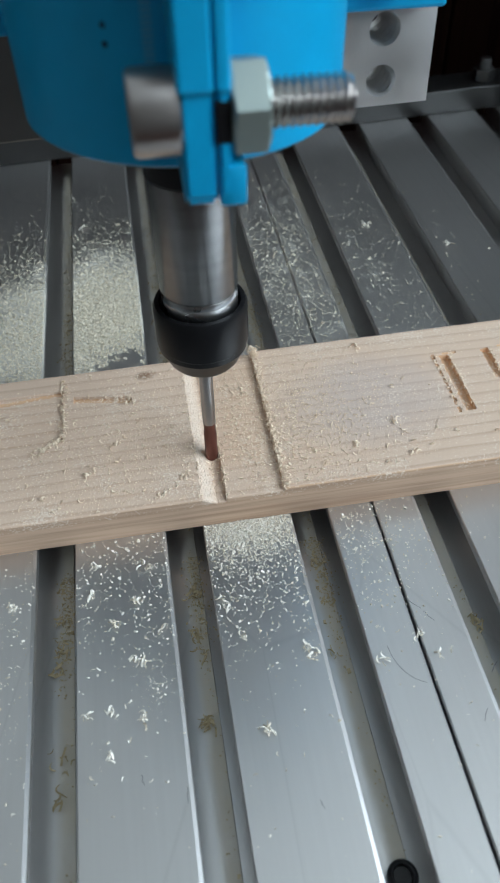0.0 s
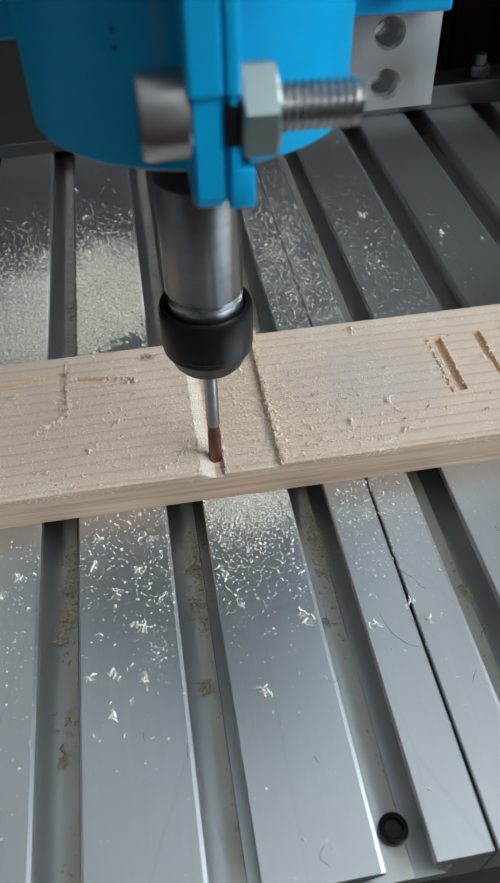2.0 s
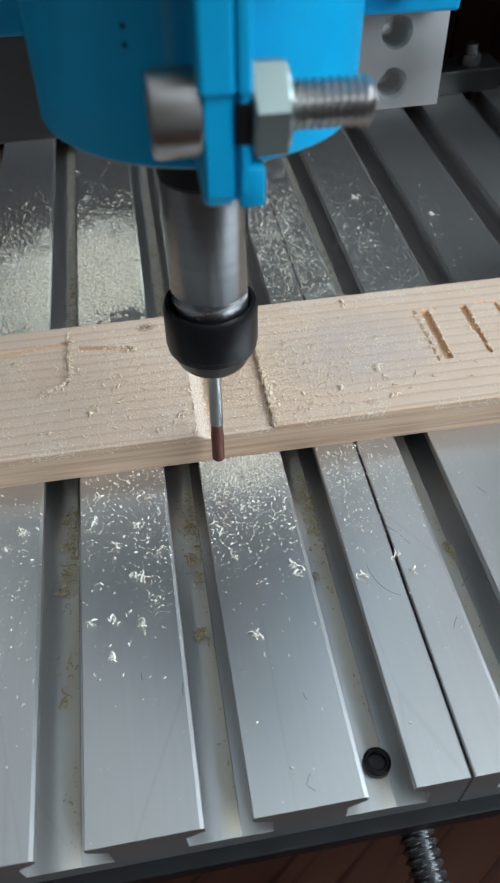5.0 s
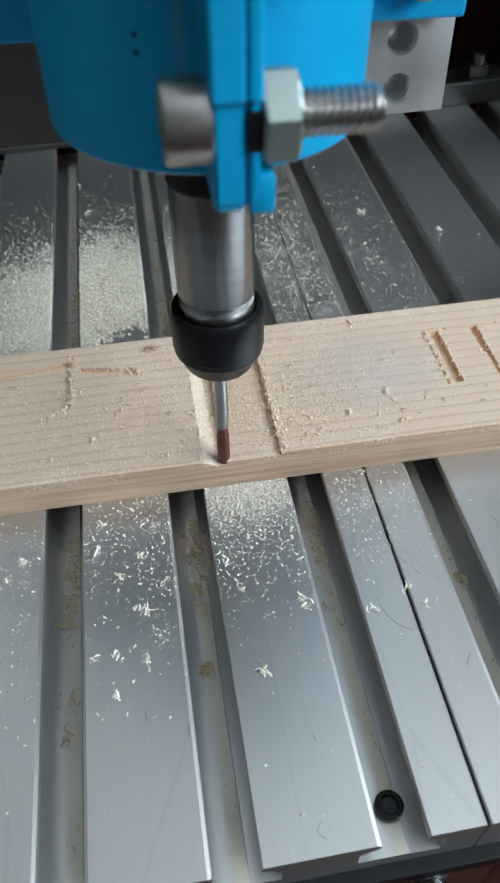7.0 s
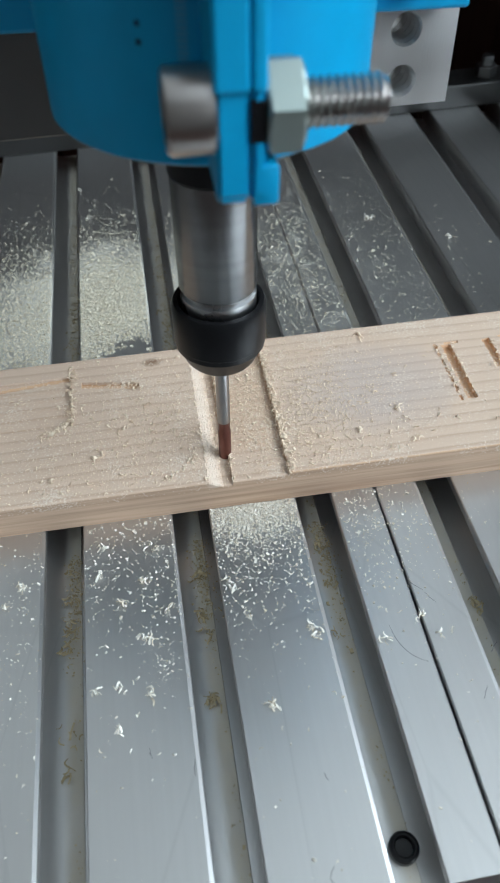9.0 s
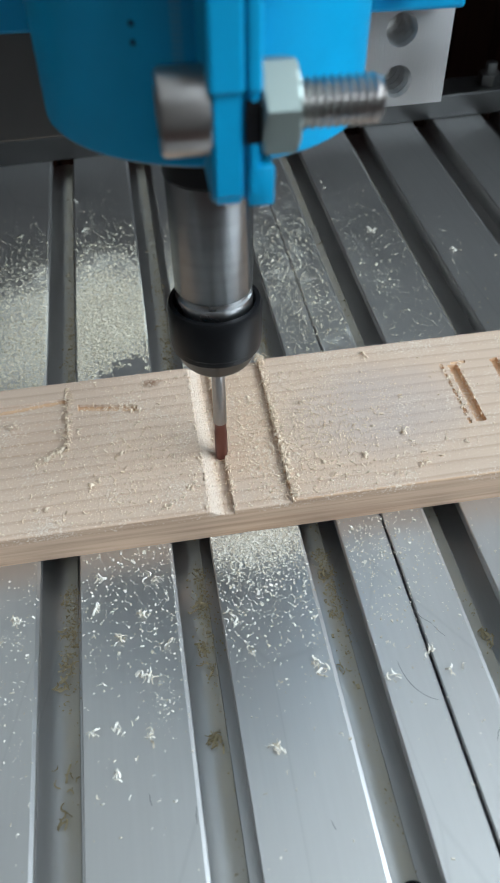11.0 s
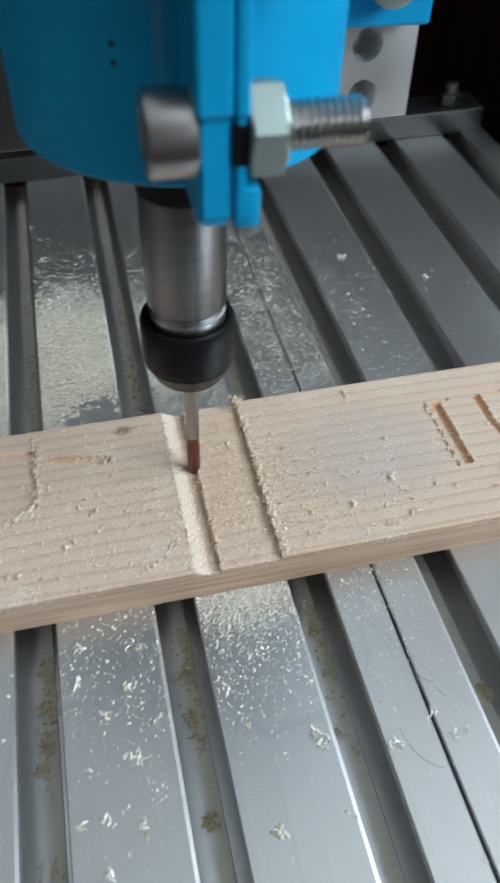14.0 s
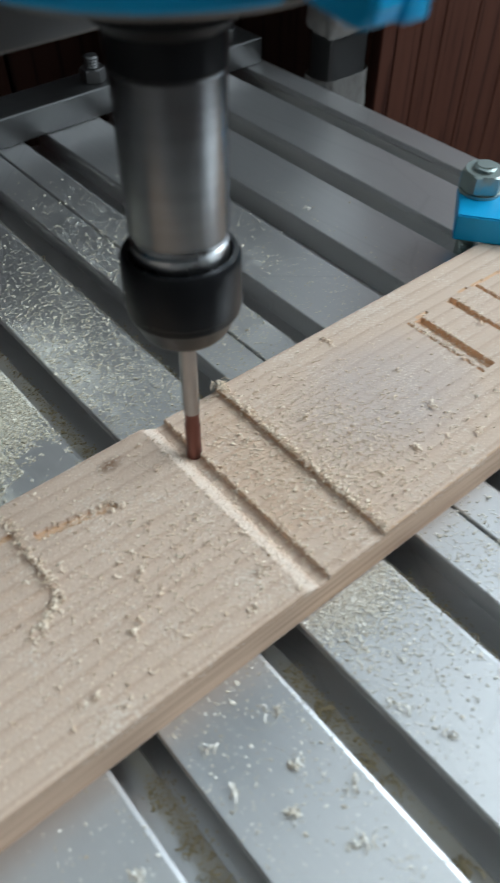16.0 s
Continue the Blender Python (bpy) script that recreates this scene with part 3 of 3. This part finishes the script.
def spindle():
    s = empty("spindle", "steel router spindle with a black collet nut and a slender cutter", "spindle")
    cut = part("cutter", lathe([(0.3, 0.0), (1.45, 0.05), (1.5, 0.4), (1.5, 5.0), (1.5, 8.6), (1.36, 9.2), (1.36, 11.2), (1.5, 11.8)], 32), COATED, s, "bronze-coated cutting tip", True)
    creased(cut)
    sh = part("shank", lathe([(1.5, 11.7), (1.5, 40)], 32), CARBIDE, s, "bare grey carbide shank")
    creased(sh)
    nut = part("collet_nut", lathe([(2.2, 30.8), (6.0, 30.6), (6.8, 30.9), (7.5, 31.8), (8.7, 34.6), (9.2, 35.2), (9.25, 36.4), (9.42, 36.6), (9.42, 44.6), (9.0, 45.5), (8.2, 45.6), (7.9, 45.2), (7.9, 41.0), (2.2, 40.0)], 72, close=True), BLACK, s, "blackened steel collet nut")
    creased(nut, 25)
    neck = part("neck", lathe([(7.5, 42.0), (7.5, 47.4), (7.0, 47.7), (6.9, 48.4), (7.4, 49.2)], 64), BRIGHT, s, "bright turned neck")
    creased(neck)
    shaft = part("shaft", lathe([(7.3, 48.6), (7.6, 49.2), (7.6, 52.4), (7.65, 52.5), (7.65, 71.5), (7.3, 71.8)], 72), STEEL, s)
    creased(shaft)
    cap = part("bearing_cap", lathe([(7.0, 71.0), (7.9, 72.0), (7.9, 76.4), (9.8, 78.0), (9.8, 84.4)], 64), BLACK, s, "black bearing cap")
    creased(cap)
    can = part("motor_housing", lathe([(9.0, 82.6), (22.4, 82.6), (22.8, 83.0), (22.8, 150), (21.0, 151)], 96), DARKBAR, s, "light grey motor housing")
    creased(can)
    return s


def ring_sector(r0, r1, z0, z1, a0, a1, seg=72):
    bm = bmesh.new()
    rows = []
    for i in range(seg + 1):
        a = radians(a0 + (a1 - a0) * i / seg)
        c, s = math.cos(a), math.sin(a)
        rows.append([bm.verts.new(Vector((r * c, r * s, z)) * MM) for r, z in ((r0, z0), (r1 - 0.4, z0), (r1, z0 + 0.4), (r1, z1), (r0, z1))])
    for a, b in zip(rows, rows[1:]):
        for i in range(5):
            bm.faces.new((a[i], a[(i + 1) % 5], b[(i + 1) % 5], b[i]))
    bm.faces.new(rows[0])
    bm.faces.new(rows[-1][::-1])
    bmesh.ops.recalc_face_normals(bm, faces=bm.faces[:])
    return bm


def lug(x0, x1):
    """A clamp ear: a plate with a rounded foot."""
    outline = [(-36.2, 84.8), (-35.2, 83.6), (-33.5, 83.4), (-27.0, 84.6), (-22.2, 86.0), (-22.2, 150.0), (-36.2, 150.0)]
    bm = prism(outline, x0, x1, "X")
    bmesh.ops.bevel(bm, geom=[e for e in bm.edges if e.calc_length() > 0.5 * MM], offset=0.55 * MM, segments=3, affect="EDGES")
    return bm


def spindle_mount():
    m = empty("spindle_mount", "bright blue printed clamp mount bolted to an aluminium plate", "spindle mount")
    ring = part("clamp_ring", ring_sector(22.9, 24.7, 83.6, 150.0, -85.0, 263.0), BLUE, m)
    creased(ring, 40)
    for x0, x1 in ((-3.4, 0.6), (0.85, 2.65)):
        bm = lug(x0, x1)
        if x0 > 0:
            add_box(bm, (x0 + 0.1, -36.1, 83.5), (4.3, -28.0, 88.7), 0.5)
        creased(part("clamp_ear", bm, BLUE, m, "blue clamp ear"), 30)
    for x0, x1 in ((-3.5, 0.62), (0.78, 2.62)):
        part("ear_rib", box((x0, -36.9, 97.4), (x1, -30.0, 150), 0.5), BLUE, m, "raised rib on the clamp ear")
    part("gap_shade", box((0.8, -36.3, 91.6), (2.6, -35.4, 96.4), 0.1), BLACK, m, "black block standing for the shade in the gap between the clamp ears")
    for z in (94.2, 114.6):
        bolt = part("bolt", turned(cap_screw(10.0, 6.0, 5.0), mm_pose(-3.1, -32, z, 0, -90, 0)), BOLT, m, "steel socket-head bolt")
        creased(bolt, 30)
        th = part("bolt_thread", turned(thread(3.0, 20.9, 1.0, 28), mm_pose(-3.2, -32, z, 0, 90, 0)), BOLT, bolt)
        creased(th, 50)
        part("nut", turned(hex_nut(10.0, 4.6, 2.9), mm_pose(2.68, -32, z, -14, 0, 0) @ pose(0, 0, 0, 0, 90, 0)), ZINC, m, "zinc-plated hexagon nut")
    for sx in (-1, 1):
        lo, hi = sorted((sx * 20.0, sx * 50.0))
        part("flange", box((lo, 19.8, 88.3), (hi, 26.3, 150), 0.7), BLUE, m)
        creased(part("flange_screw", turned(cap_screw(9.6, 5.0, 5.0), mm_pose(sx * 40.4, 19.8, 97.2, 90, 0, 0)), ZINC, m, "steel socket screw"), 30)
    # the seam where the print's layers start, a ladder of tiny steps; its paleness is a painted highlight
    bm = bmesh.new()
    for k in range(75):
        add_box(bm, (-0.7, -0.06, 97.0 + k * 0.7), (0.7, 0.1, 97.45 + k * 0.7))
    part("print_seam", turned(bm, mm_pose(-5.6, -24.02, 0, 0, 0, -13)), SEAM, m, "seam of stepped print layers with its highlight put into a pale colour")
    for dz in (101.0, 98.9):
        part("pinhole_dot", turned(lathe([(0.1, 0), (0.4, 0), (0.36, 0.08), (0.1, 0.1)], 16), mm_pose(-10.8, -22.2, dz, 90, 0, -25.9)), DARKBLUE, m, "small dark disc standing for a pinhole")
    return m


def drilled_plate(x0, x1, y0, y1, z0, z1, holes, seg=32):
    """A plate with round holes bored through it along y."""
    bm = bmesh.new()
    cut = sorted({z0, z1} | {h[1] - h[2] * 1.5 for h in holes} | {h[1] + h[2] * 1.5 for h in holes})
    for y, flip in ((y0, False), (y1, True)):
        for lo, hi in zip(cut, cut[1:]):
            inside = [h for h in holes if lo < h[1] < hi]
            if not inside:
                q = [(x0, lo), (x1, lo), (x1, hi), (x0, hi)]
                bm.faces.new([bm.verts.new(Vector((a, y, b)) * MM) for a, b in (q[::-1] if flip else q)])
                continue
            hx, hz, hr = inside[0]
            for i in range(seg):
                def out(k):
                    a = 2 * math.pi * (k % seg) / seg + math.pi / 4
                    c, s = math.cos(a), math.sin(a)
                    k2 = min(((x1 - hx) if c > 0 else (x0 - hx)) / c if abs(c) > 1e-6 else 1e9, ((hi - hz) if s > 0 else (lo - hz)) / s if abs(s) > 1e-6 else 1e9)
                    return (hx + c * k2, hz + s * k2), (hx + c * hr, hz + s * hr)
                (o1, i1), (o2, i2) = out(i), out(i + 1)
                q = [i1, o1, o2, i2]
                # keep the corner of the rectangle where the outline turns it
                if abs(o1[0] - o2[0]) > 1e-6 and abs(o1[1] - o2[1]) > 1e-6:
                    cx = x1 if max(o1[0], o2[0]) > hx + hr else x0
                    cz = hi if max(o1[1], o2[1]) > hz + hr else lo
                    q = [i1, o1, (cx, cz), o2, i2]
                bm.faces.new([bm.verts.new(Vector((a, y, b)) * MM) for a, b in (q[::-1] if flip else q)])
    for hx, hz, hr in holes:
        for j in range(12):
            ya, yb = y0 + (y1 - y0) * j / 12, y0 + (y1 - y0) * (j + 1) / 12
            ra, rb = (hr, hr - 0.35) if j % 2 == 0 else (hr - 0.35, hr)
            for i in range(seg):
                a, b = 2 * math.pi * i / seg, 2 * math.pi * (i + 1) / seg
                bm.faces.new([bm.verts.new(Vector((hx + r * math.cos(k), y, hz + r * math.sin(k))) * MM) for k, y, r in ((a, ya, ra), (a, yb, rb), (b, yb, rb), (b, ya, ra))])
    for q in ([(x0, y0, z0), (x0, y1, z0), (x1, y1, z0), (x1, y0, z0)], [(x0, y0, z0), (x0, y0, z1), (x0, y1, z1), (x0, y1, z0)], [(x1, y0, z0), (x1, y1, z0), (x1, y1, z1), (x1, y0, z1)], [(x0, y0, z1), (x1, y0, z1), (x1, y1, z1), (x0, y1, z1)]):
        bm.faces.new([bm.verts.new(Vector(p) * MM) for p in q])
    bmesh.ops.remove_doubles(bm, verts=bm.verts[:], dist=1e-6)
    bmesh.ops.recalc_face_normals(bm, faces=bm.faces[:])
    return bm


def carriage_plate():
    p = empty("carriage_plate", "thick milled aluminium plate with threaded holes behind the mount", "plate")
    part("plate", drilled_plate(26.0, 51.2, 26.5, 40.0, 69.7, 150.0, [(41.2, 74.5, 3.1), (41.2, 83.9, 3.1)]), MILLED, p, "milled aluminium with two threaded holes")
    part("shaded_wing", box((-70.0, 26.9, 69.9), (25.8, 40.0, 150.0), 0.5), DARKBAR, p)
    return p


SPINDLE, MOUNT, CARRIAGE = spindle(), spindle_mount(), carriage_plate()


# ---- the wrapped post beside the bed ----
def wrapped_post():
    p = empty("wrapped_post", "slim aluminium post wrapped in creased milky plastic film", "post", mm_pose(187.5, 259, -61.9))
    part("post", box((-10.5, -6, 0), (10.5, 6, 420), 1.0), DARKBAR, p)
    for z0, z1, kx, ky in ((30, 56, 13.4, 7.6), (76, 100, 14.2, 8.4), (96, 118, 13.6, 7.9)):
        bm = bmesh.new()
        rows, seg = [], 48
        for j in range(13):
            f = j / 12
            row = []
            for i in range(seg):
                a = 2 * math.pi * i / seg
                c, s = math.cos(a), math.sin(a)
                wob = 1 + 0.09 * noise.noise(Vector((c * 2.5, s * 2.5, z0 * 0.1 + f * 4)))
                x = math.copysign(abs(c) ** 0.45, c) * kx * wob
                y = math.copysign(abs(s) ** 0.45, s) * ky * wob
                row.append(bm.verts.new(Vector((x, y, z0 + (z1 - z0) * f + 4 * math.sin(a + z0) * (1 - f))) * MM))
            rows.append(row)
        for a, b in zip(rows, rows[1:]):
            for i in range(seg):
                bm.faces.new((a[i], a[(i + 1) % seg], b[(i + 1) % seg], b[i]))
        part("film", bm, FILM, p, "creased milky plastic film", True)
    return p


wrapped_post()


# ---- sawdust ----
def flakes(name, spots, size, mat, label, seed, curl=True):
    """Many small wood particles as one object. spots: x, y, z in millimetres."""
    rng = np.random.RandomState(seed)
    spots = np.array(spots)
    n = len(spots)
    if not curl:
        # little splinters: uneven blocks lying at any angle
        size_each = size * np.exp(rng.normal(0, 0.38, n))
        corner = np.array([(x, y, z) for z in (0, 1) for x, y in ((-1, -1), (1, -1), (1, 1), (-1, 1))], float)
        shape = np.stack([0.5 * np.ones(n), rng.uniform(0.2, 0.42, n), rng.uniform(0.25, 0.6, n)], 1)
        pts = corner[None] * shape[:, None] * rng.uniform(0.7, 1.25, (n, 8, 1))
        pts[:, :, 2] += pts[:, :, 0] * rng.uniform(0.0, 0.5, (n, 1)) + 0.1
        quads = np.array([(0, 3, 2, 1), (4, 5, 6, 7), (0, 1, 5, 4), (1, 2, 6, 5), (2, 3, 7, 6), (3, 0, 4, 7)])
    else:
        # curled strips, three-cornered in section
        size_each = size * rng.uniform(0.5, 1.5, n)
        f = np.arange(5) / 4 - 0.5
        w, up, bend = rng.uniform(0.13, 0.28, (n, 1)), rng.uniform(0.1, 0.5, (n, 1)), rng.uniform(-0.95, 0.95, (n, 1))
        px = np.repeat(f[None], n, 0)
        py, pz = bend * 2 * f * f, up * (1 - 4 * f * f) * 0.8 + 0.03 + rng.uniform(0, 0.3, (n, 1)) * (f + 0.5)
        ring = [np.stack([px, py - w / 2, pz], -1), np.stack([px, py + w / 2, pz + w * 0.4], -1), np.stack([px, py, np.maximum(0, pz - w * 0.5)], -1)]
        pts = np.stack(ring, 2).reshape(n, 15, 3)
        quads = np.array([(k * 3 + u, k * 3 + v, k * 3 + 3 + v, k * 3 + 3 + u) for k in range(4) for u, v in ((0, 1), (1, 2), (2, 0))])
    pts = pts * size_each[:, None, None]
    turn = rng.uniform(0, 2 * math.pi, (n, 1))
    c, d = np.cos(turn), np.sin(turn)
    out = np.stack([pts[:, :, 0] * c - pts[:, :, 1] * d, pts[:, :, 0] * d + pts[:, :, 1] * c, pts[:, :, 2]], -1) + spots[:, None]
    faces = (quads[None] + (np.arange(n) * pts.shape[1])[:, None, None]).reshape(-1, 4)
    me = bpy.data.meshes.new(name)
    me.from_pydata((out.reshape(-1, 3) * MM).tolist(), [], faces.tolist())
    me.update()
    me.materials.append(mat)
    ob = tagged(new(name, me), label, "sawdust", kind="stuff")
    RIDERS.append(ob)
    return ob


def on_land(x):
    return (x % PITCH) < PITCH - SLOT - 0.3 and (x % PITCH) > 0.3


def scatter(n, cx, cy, sx, sy, seed, keep, shape="gauss"):
    rng = np.random.RandomState(seed)
    out = []
    while len(out) < n:
        x, y = (rng.normal(cx, sx), rng.normal(cy, sy)) if shape == "gauss" else (rng.uniform(cx - sx, cx + sx), rng.uniform(cy - sy, cy + sy))
        if keep(x, y):
            out.append((x, y))
    return out


def sawdust():
    before = lambda x, y: on_land(x) and FRONT + 1 < y < front_edge(x) - 0.3
    behind = lambda x, y: on_land(x) and front_edge(x) + 48.6 < y < 292
    def bare(x, y):
        """The patches behind the board that were swept clean."""
        rag = 0.9 * noise.noise(Vector((x * 0.45, y * 0.45, 0.0))) + 0.8 * noise.noise(Vector((x * 2.3, y * 2.3, 4.0)))
        spot = min(((x + 14.5) / 7.0) ** 2 + ((y - 165) / 7.5) ** 2, ((x + 23) / 4.5) ** 2 + ((y - 162) / 4.5) ** 2)
        return behind(x, y) and spot + rag > 0.8
    def flat(spots, z=0.0):
        return [(x, y, z) for x, y in spots]
    # before the board: densest where the channel runs out over the edge
    near = flat(scatter(1500, 10, 103, 8, 7, 11, before)) + flat(scatter(900, 8, 92, 16, 12, 12, before))
    near += flat(scatter(700, 36, 95, 12, 11, 61, before)) + flat(scatter(430, -20, 93, 14, 11, 13, before)) + flat(scatter(250, -50, 88, 14, 12, 62, before))
    near += flat(scatter(130, 0, 60, 60, 40, 14, before, "flat"))
    flakes("fine_sawdust", near, 0.25, DUST, "fine pale sawdust strewn on the bed before the board", 1, False)
    powder = [(x, y, 0.12 * (k % 4)) for k, (x, y) in enumerate(scatter(5200, 11, 103.5, 5.5, 3.6, 52, before))]
    powder += flat(scatter(130, -14, 67, 2.0, 3.0, 63, before)) + flat(scatter(160, -44, 66, 6, 12, 64, before))
    flakes("powdery_sawdust", powder, 0.17, DUST, "powdery white sawdust heaped along the board's edge", 12, False)
    # behind the board: a drift, thinning out to both sides
    far = flat(scatter(13000, -20, 182, 13, 24, 15, bare)) + flat(scatter(9000, -48, 178, 12, 24, 65, bare))
    far += [(x, y, 0.2) for x, y in scatter(5000, -20, 190, 8, 12, 66, bare)]
    flakes("drifted_sawdust", far, 0.24, DRIFT, "thick drift of pale sawdust on the bed behind the board", 2, False)
    thin = flat(scatter(3600, 14, 186, 9, 30, 51, behind)) + flat(scatter(2600, 40, 190, 9, 34, 16, behind)) + flat(scatter(900, 70, 188, 14, 34, 17, behind))
    flakes("scattered_sawdust", thin, 0.22, DRIFT, "fine pale sawdust sprinkled on the bed behind the board", 10, False)
    chips = flat(scatter(70, 8, 92, 12, 10, 18, before)) + flat(scatter(80, -20, 78, 26, 20, 19, before)) + flat(scatter(45, 40, 70, 40, 30, 20, before, "flat"))
    chips += flat(scatter(80, 20, 200, 45, 40, 21, behind))
    flakes("wood_chips", chips, 0.7, DUST, "small curled pale wood chips lying on the bed", 3)
    # little tangles of shavings
    rng = np.random.RandomState(22)
    knots = []
    for x, y, k in ((-16.8, 73.5, 12), (-17.0, 61.8, 10), (-28.1, 63.5, 8), (-43.8, 90.3, 14), (-22.7, 63.8, 7), (17.5, 69.7, 12), (6.0, 55.2, 10), (41.2, 68.6, 10), (31.3, 64.4, 7), (72.0, 220.9, 14), (95.0, 202.6, 6), (-29.3, 262.0, 5), (-26.4, 242.7, 7), (1.7, 83.2, 8), (4.8, 74.7, 8), (-22.0, 82.4, 10), (-14.0, 95.5, 10), (-26.1, 90.9, 8), (-17.0, 88.0, 12), (-47.0, 86.0, 8), (-50.0, 62.0, 6), (18.4, 67.8, 6), (6.9, 54.4, 6), (-24.8, 97.8, 9), (-11.6, 80.0, 6), (-23.5, 55.0, 5), (44.5, 63.5, 4)):
        knots += [(x + rng.normal(0, 0.65), y + rng.normal(0, 0.65), rng.rand() * 0.6) for _ in range(k)]
    flakes("shavings", knots, 1.15, DUST, "loose tangles of curled pale shavings on the bed", 4)
    # tan dust along the slot floors
    low = []
    for e in (-60, -30, 0, 30, 60, 90, 120):
        c = e - SLOT / 2
        for _ in range(330):
            y = rng.uniform(22, 290)
            if rng.rand() < 0.25 + 0.75 * (0.5 + 0.5 * math.sin(y * 0.21 + e)) ** 2:
                x = c + 0.85 + rng.normal(0, 0.6)
                low.append((x, y, slot_floor(x, c)))
        if e < 50:
            for k in range(1120):
                x = c + 0.85 + rng.normal(0, 1.2)
                low.append((x, 103 - abs(rng.normal(0, 12)) if k < 420 else 154 + abs(rng.normal(0, 40)), slot_floor(x, c)))
    flakes("slot_dust", low, 0.28, TANDUST, "tan sawdust settled on the floors of the slots", 5, False)
    clumps = []
    for x, y, k in ((-4.9, 61.8, 26), (-5.0, 82.0, 12), (-4.6, 77.0, 10), (-35.0, 84.0, 16), (-35.5, 78.0, 14), (-34.8, 91.0, 10), (25.5, 85.0, 9), (25.8, 95.0, 12), (57.2, 73.8, 28), (-35.0, 60.0, 7), (-34.8, 52.0, 6), (24.6, 72.0, 6), (-4.5, 92.0, 14)):
        clumps += [(x + rng.normal(0, 0.8), y + rng.normal(0, 1.0), -10.0 + rng.rand() * 0.8) for _ in range(k)]
    flakes("slot_shavings", clumps, 1.5, TANDUST, "tan clumps of shavings caught in the slots", 6)


def board_dust():
    inside = lambda x, y: front_edge(x) + 0.5 < y < front_edge(x) + 47.6 and -75 < x < 106
    def top(x, y):
        return 8.1 if 1.3 < x < 6.3 else 9.2 if 1.3 < x < 19.5 else 10.0
    def lay(spots):
        return [(x, y, top(x, y)) for x, y in spots]
    pts = lay(scatter(3400, -10, 122, 14, 16, 31, inside)) + lay(scatter(1100, -38, 120, 16, 14, 38, inside)) + lay(scatter(2400, 32, 128, 13, 13, 32, inside))
    pts += lay(scatter(500, 40, 125, 60, 24, 33, inside, "flat")) + lay(scatter(1500, 13.5, 128, 4.0, 16, 53, inside)) + lay(scatter(2600, 27, 122, 7, 13, 54, inside))
    heap = lambda x, y: inside(x, y) and 0.8 < x < 4.0
    pts += [(x, y, 8.1 + max(0, 2.2 - x) * 0.8) for x, y in scatter(1700, 1.8, 128, 0.9, 20, 34, heap)]
    flakes("board_sawdust", pts, 0.185, FIBRE, "fine pale sawdust scattered over the pine board", 7, False)
    curls = lay(scatter(150, -8, 122, 24, 14, 35, inside)) + lay(scatter(110, 36, 119, 18, 10, 36, inside))
    rng = np.random.RandomState(37)
    for x, y, k in ((49.6, 119.2, 8), (48.0, 148.2, 9), (46.3, 106.5, 6), (-13.0, 139.8, 10), (-44.0, 139.0, 12), (-24.0, 117.5, 8), (-8.5, 108.0, 7), (-36.0, 112.0, 6), (28.0, 134.0, 5), (39.0, 113.5, 7), (52.0, 108.5, 6), (-2.0, 112.5, 6), (-18.0, 126.0, 6)):
        curls += [(x + rng.normal(0, 0.7), y + rng.normal(0, 0.6), 10.0 + rng.rand() * 0.4) for _ in range(k)]
    flakes("board_shavings", curls, 1.0, FIBRE, "small curled shavings on the pine board", 8)
    burr = []
    for x, y0, y1, k in ((20.0, 104, 151, 90), (6.8, 104, 150, 90), (0.9, 105, 150, 50), (71.3, 120, 140, 40), (68.3, 120, 140, 26), (67.1, 120, 140, 34), (82.4, 120, 140, 30), (91.4, 119, 140, 24), (-30.6, 129, 151, 60)):
        for _ in range(k):
            burr.append((x + rng.normal(0, 0.35), rng.uniform(y0, y1), 9.9 if x != 6.8 else 9.1))
    for _ in range(400):
        burr.append((20.0 + abs(rng.normal(0, 0.8)), rng.uniform(104.8, 151.5), 10.0 + rng.rand() * 0.4))
    for _ in range(80):
        burr.append((20.2 + rng.normal(0, 0.8), 151.0 + rng.normal(0, 0.8), 10.0 + 2.2 * rng.rand()))
    for _ in range(110):
        f = rng.rand()
        burr.append((-30.9 - 7.4 * f + rng.normal(0, 0.5), 129.8 - 4.2 * f + rng.normal(0, 0.7), 10.0))
    for _ in range(120):
        burr.append((-30.3 + rng.normal(0, 0.6), rng.uniform(129, 151), 10.0))
    for _ in range(34):
        burr.append((rng.uniform(-27, -13), 141.6 + rng.normal(0, 0.6), 9.7))
    flakes("torn_fibres", burr, 0.78, FIBRE, "torn wood fibres along the milled edges", 9)


sawdust()
board_dust()


# ---- what moves ----
def bed_offset(t):
    """How far the bed has slid away along y, in millimetres."""
    turn = 4.955
    if t <= turn:
        return 4.123 * t
    if t <= turn + 0.1:
        return 4.123 * turn
    return 40.404 - 3.9640 * t


def motions():
    times = [k * 0.5 for k in range(10)] + [4.9, 4.955, 5.055, 5.1] + [k * 0.5 for k in range(11, 33)]
    for ob in RIDERS:
        basis = ob.matrix_basis.copy()
        walk(ob, [(t, Matrix.Translation((0, bed_offset(t) * MM, 0)) @ basis) for t in times])
    # the head steps sideways once, between the two passes
    for ob, dx, dz, lean in ((SPINDLE, 0, 0, HEAD_TILT[1]), (MOUNT, 0, 0, HEAD_TILT[1]), (CARRIAGE, 1.9, -1.6, 0.5)):
        here = lambda x: mm_pose(x + dx, HEAD_Y, HEAD_Z + dz, HEAD_TILT[0], lean, 0)
        walk(ob, [(0.0, here(4.85)), (4.94, here(4.85)), (5.2, here(6.02)), (16.0, here(6.02))])


motions()
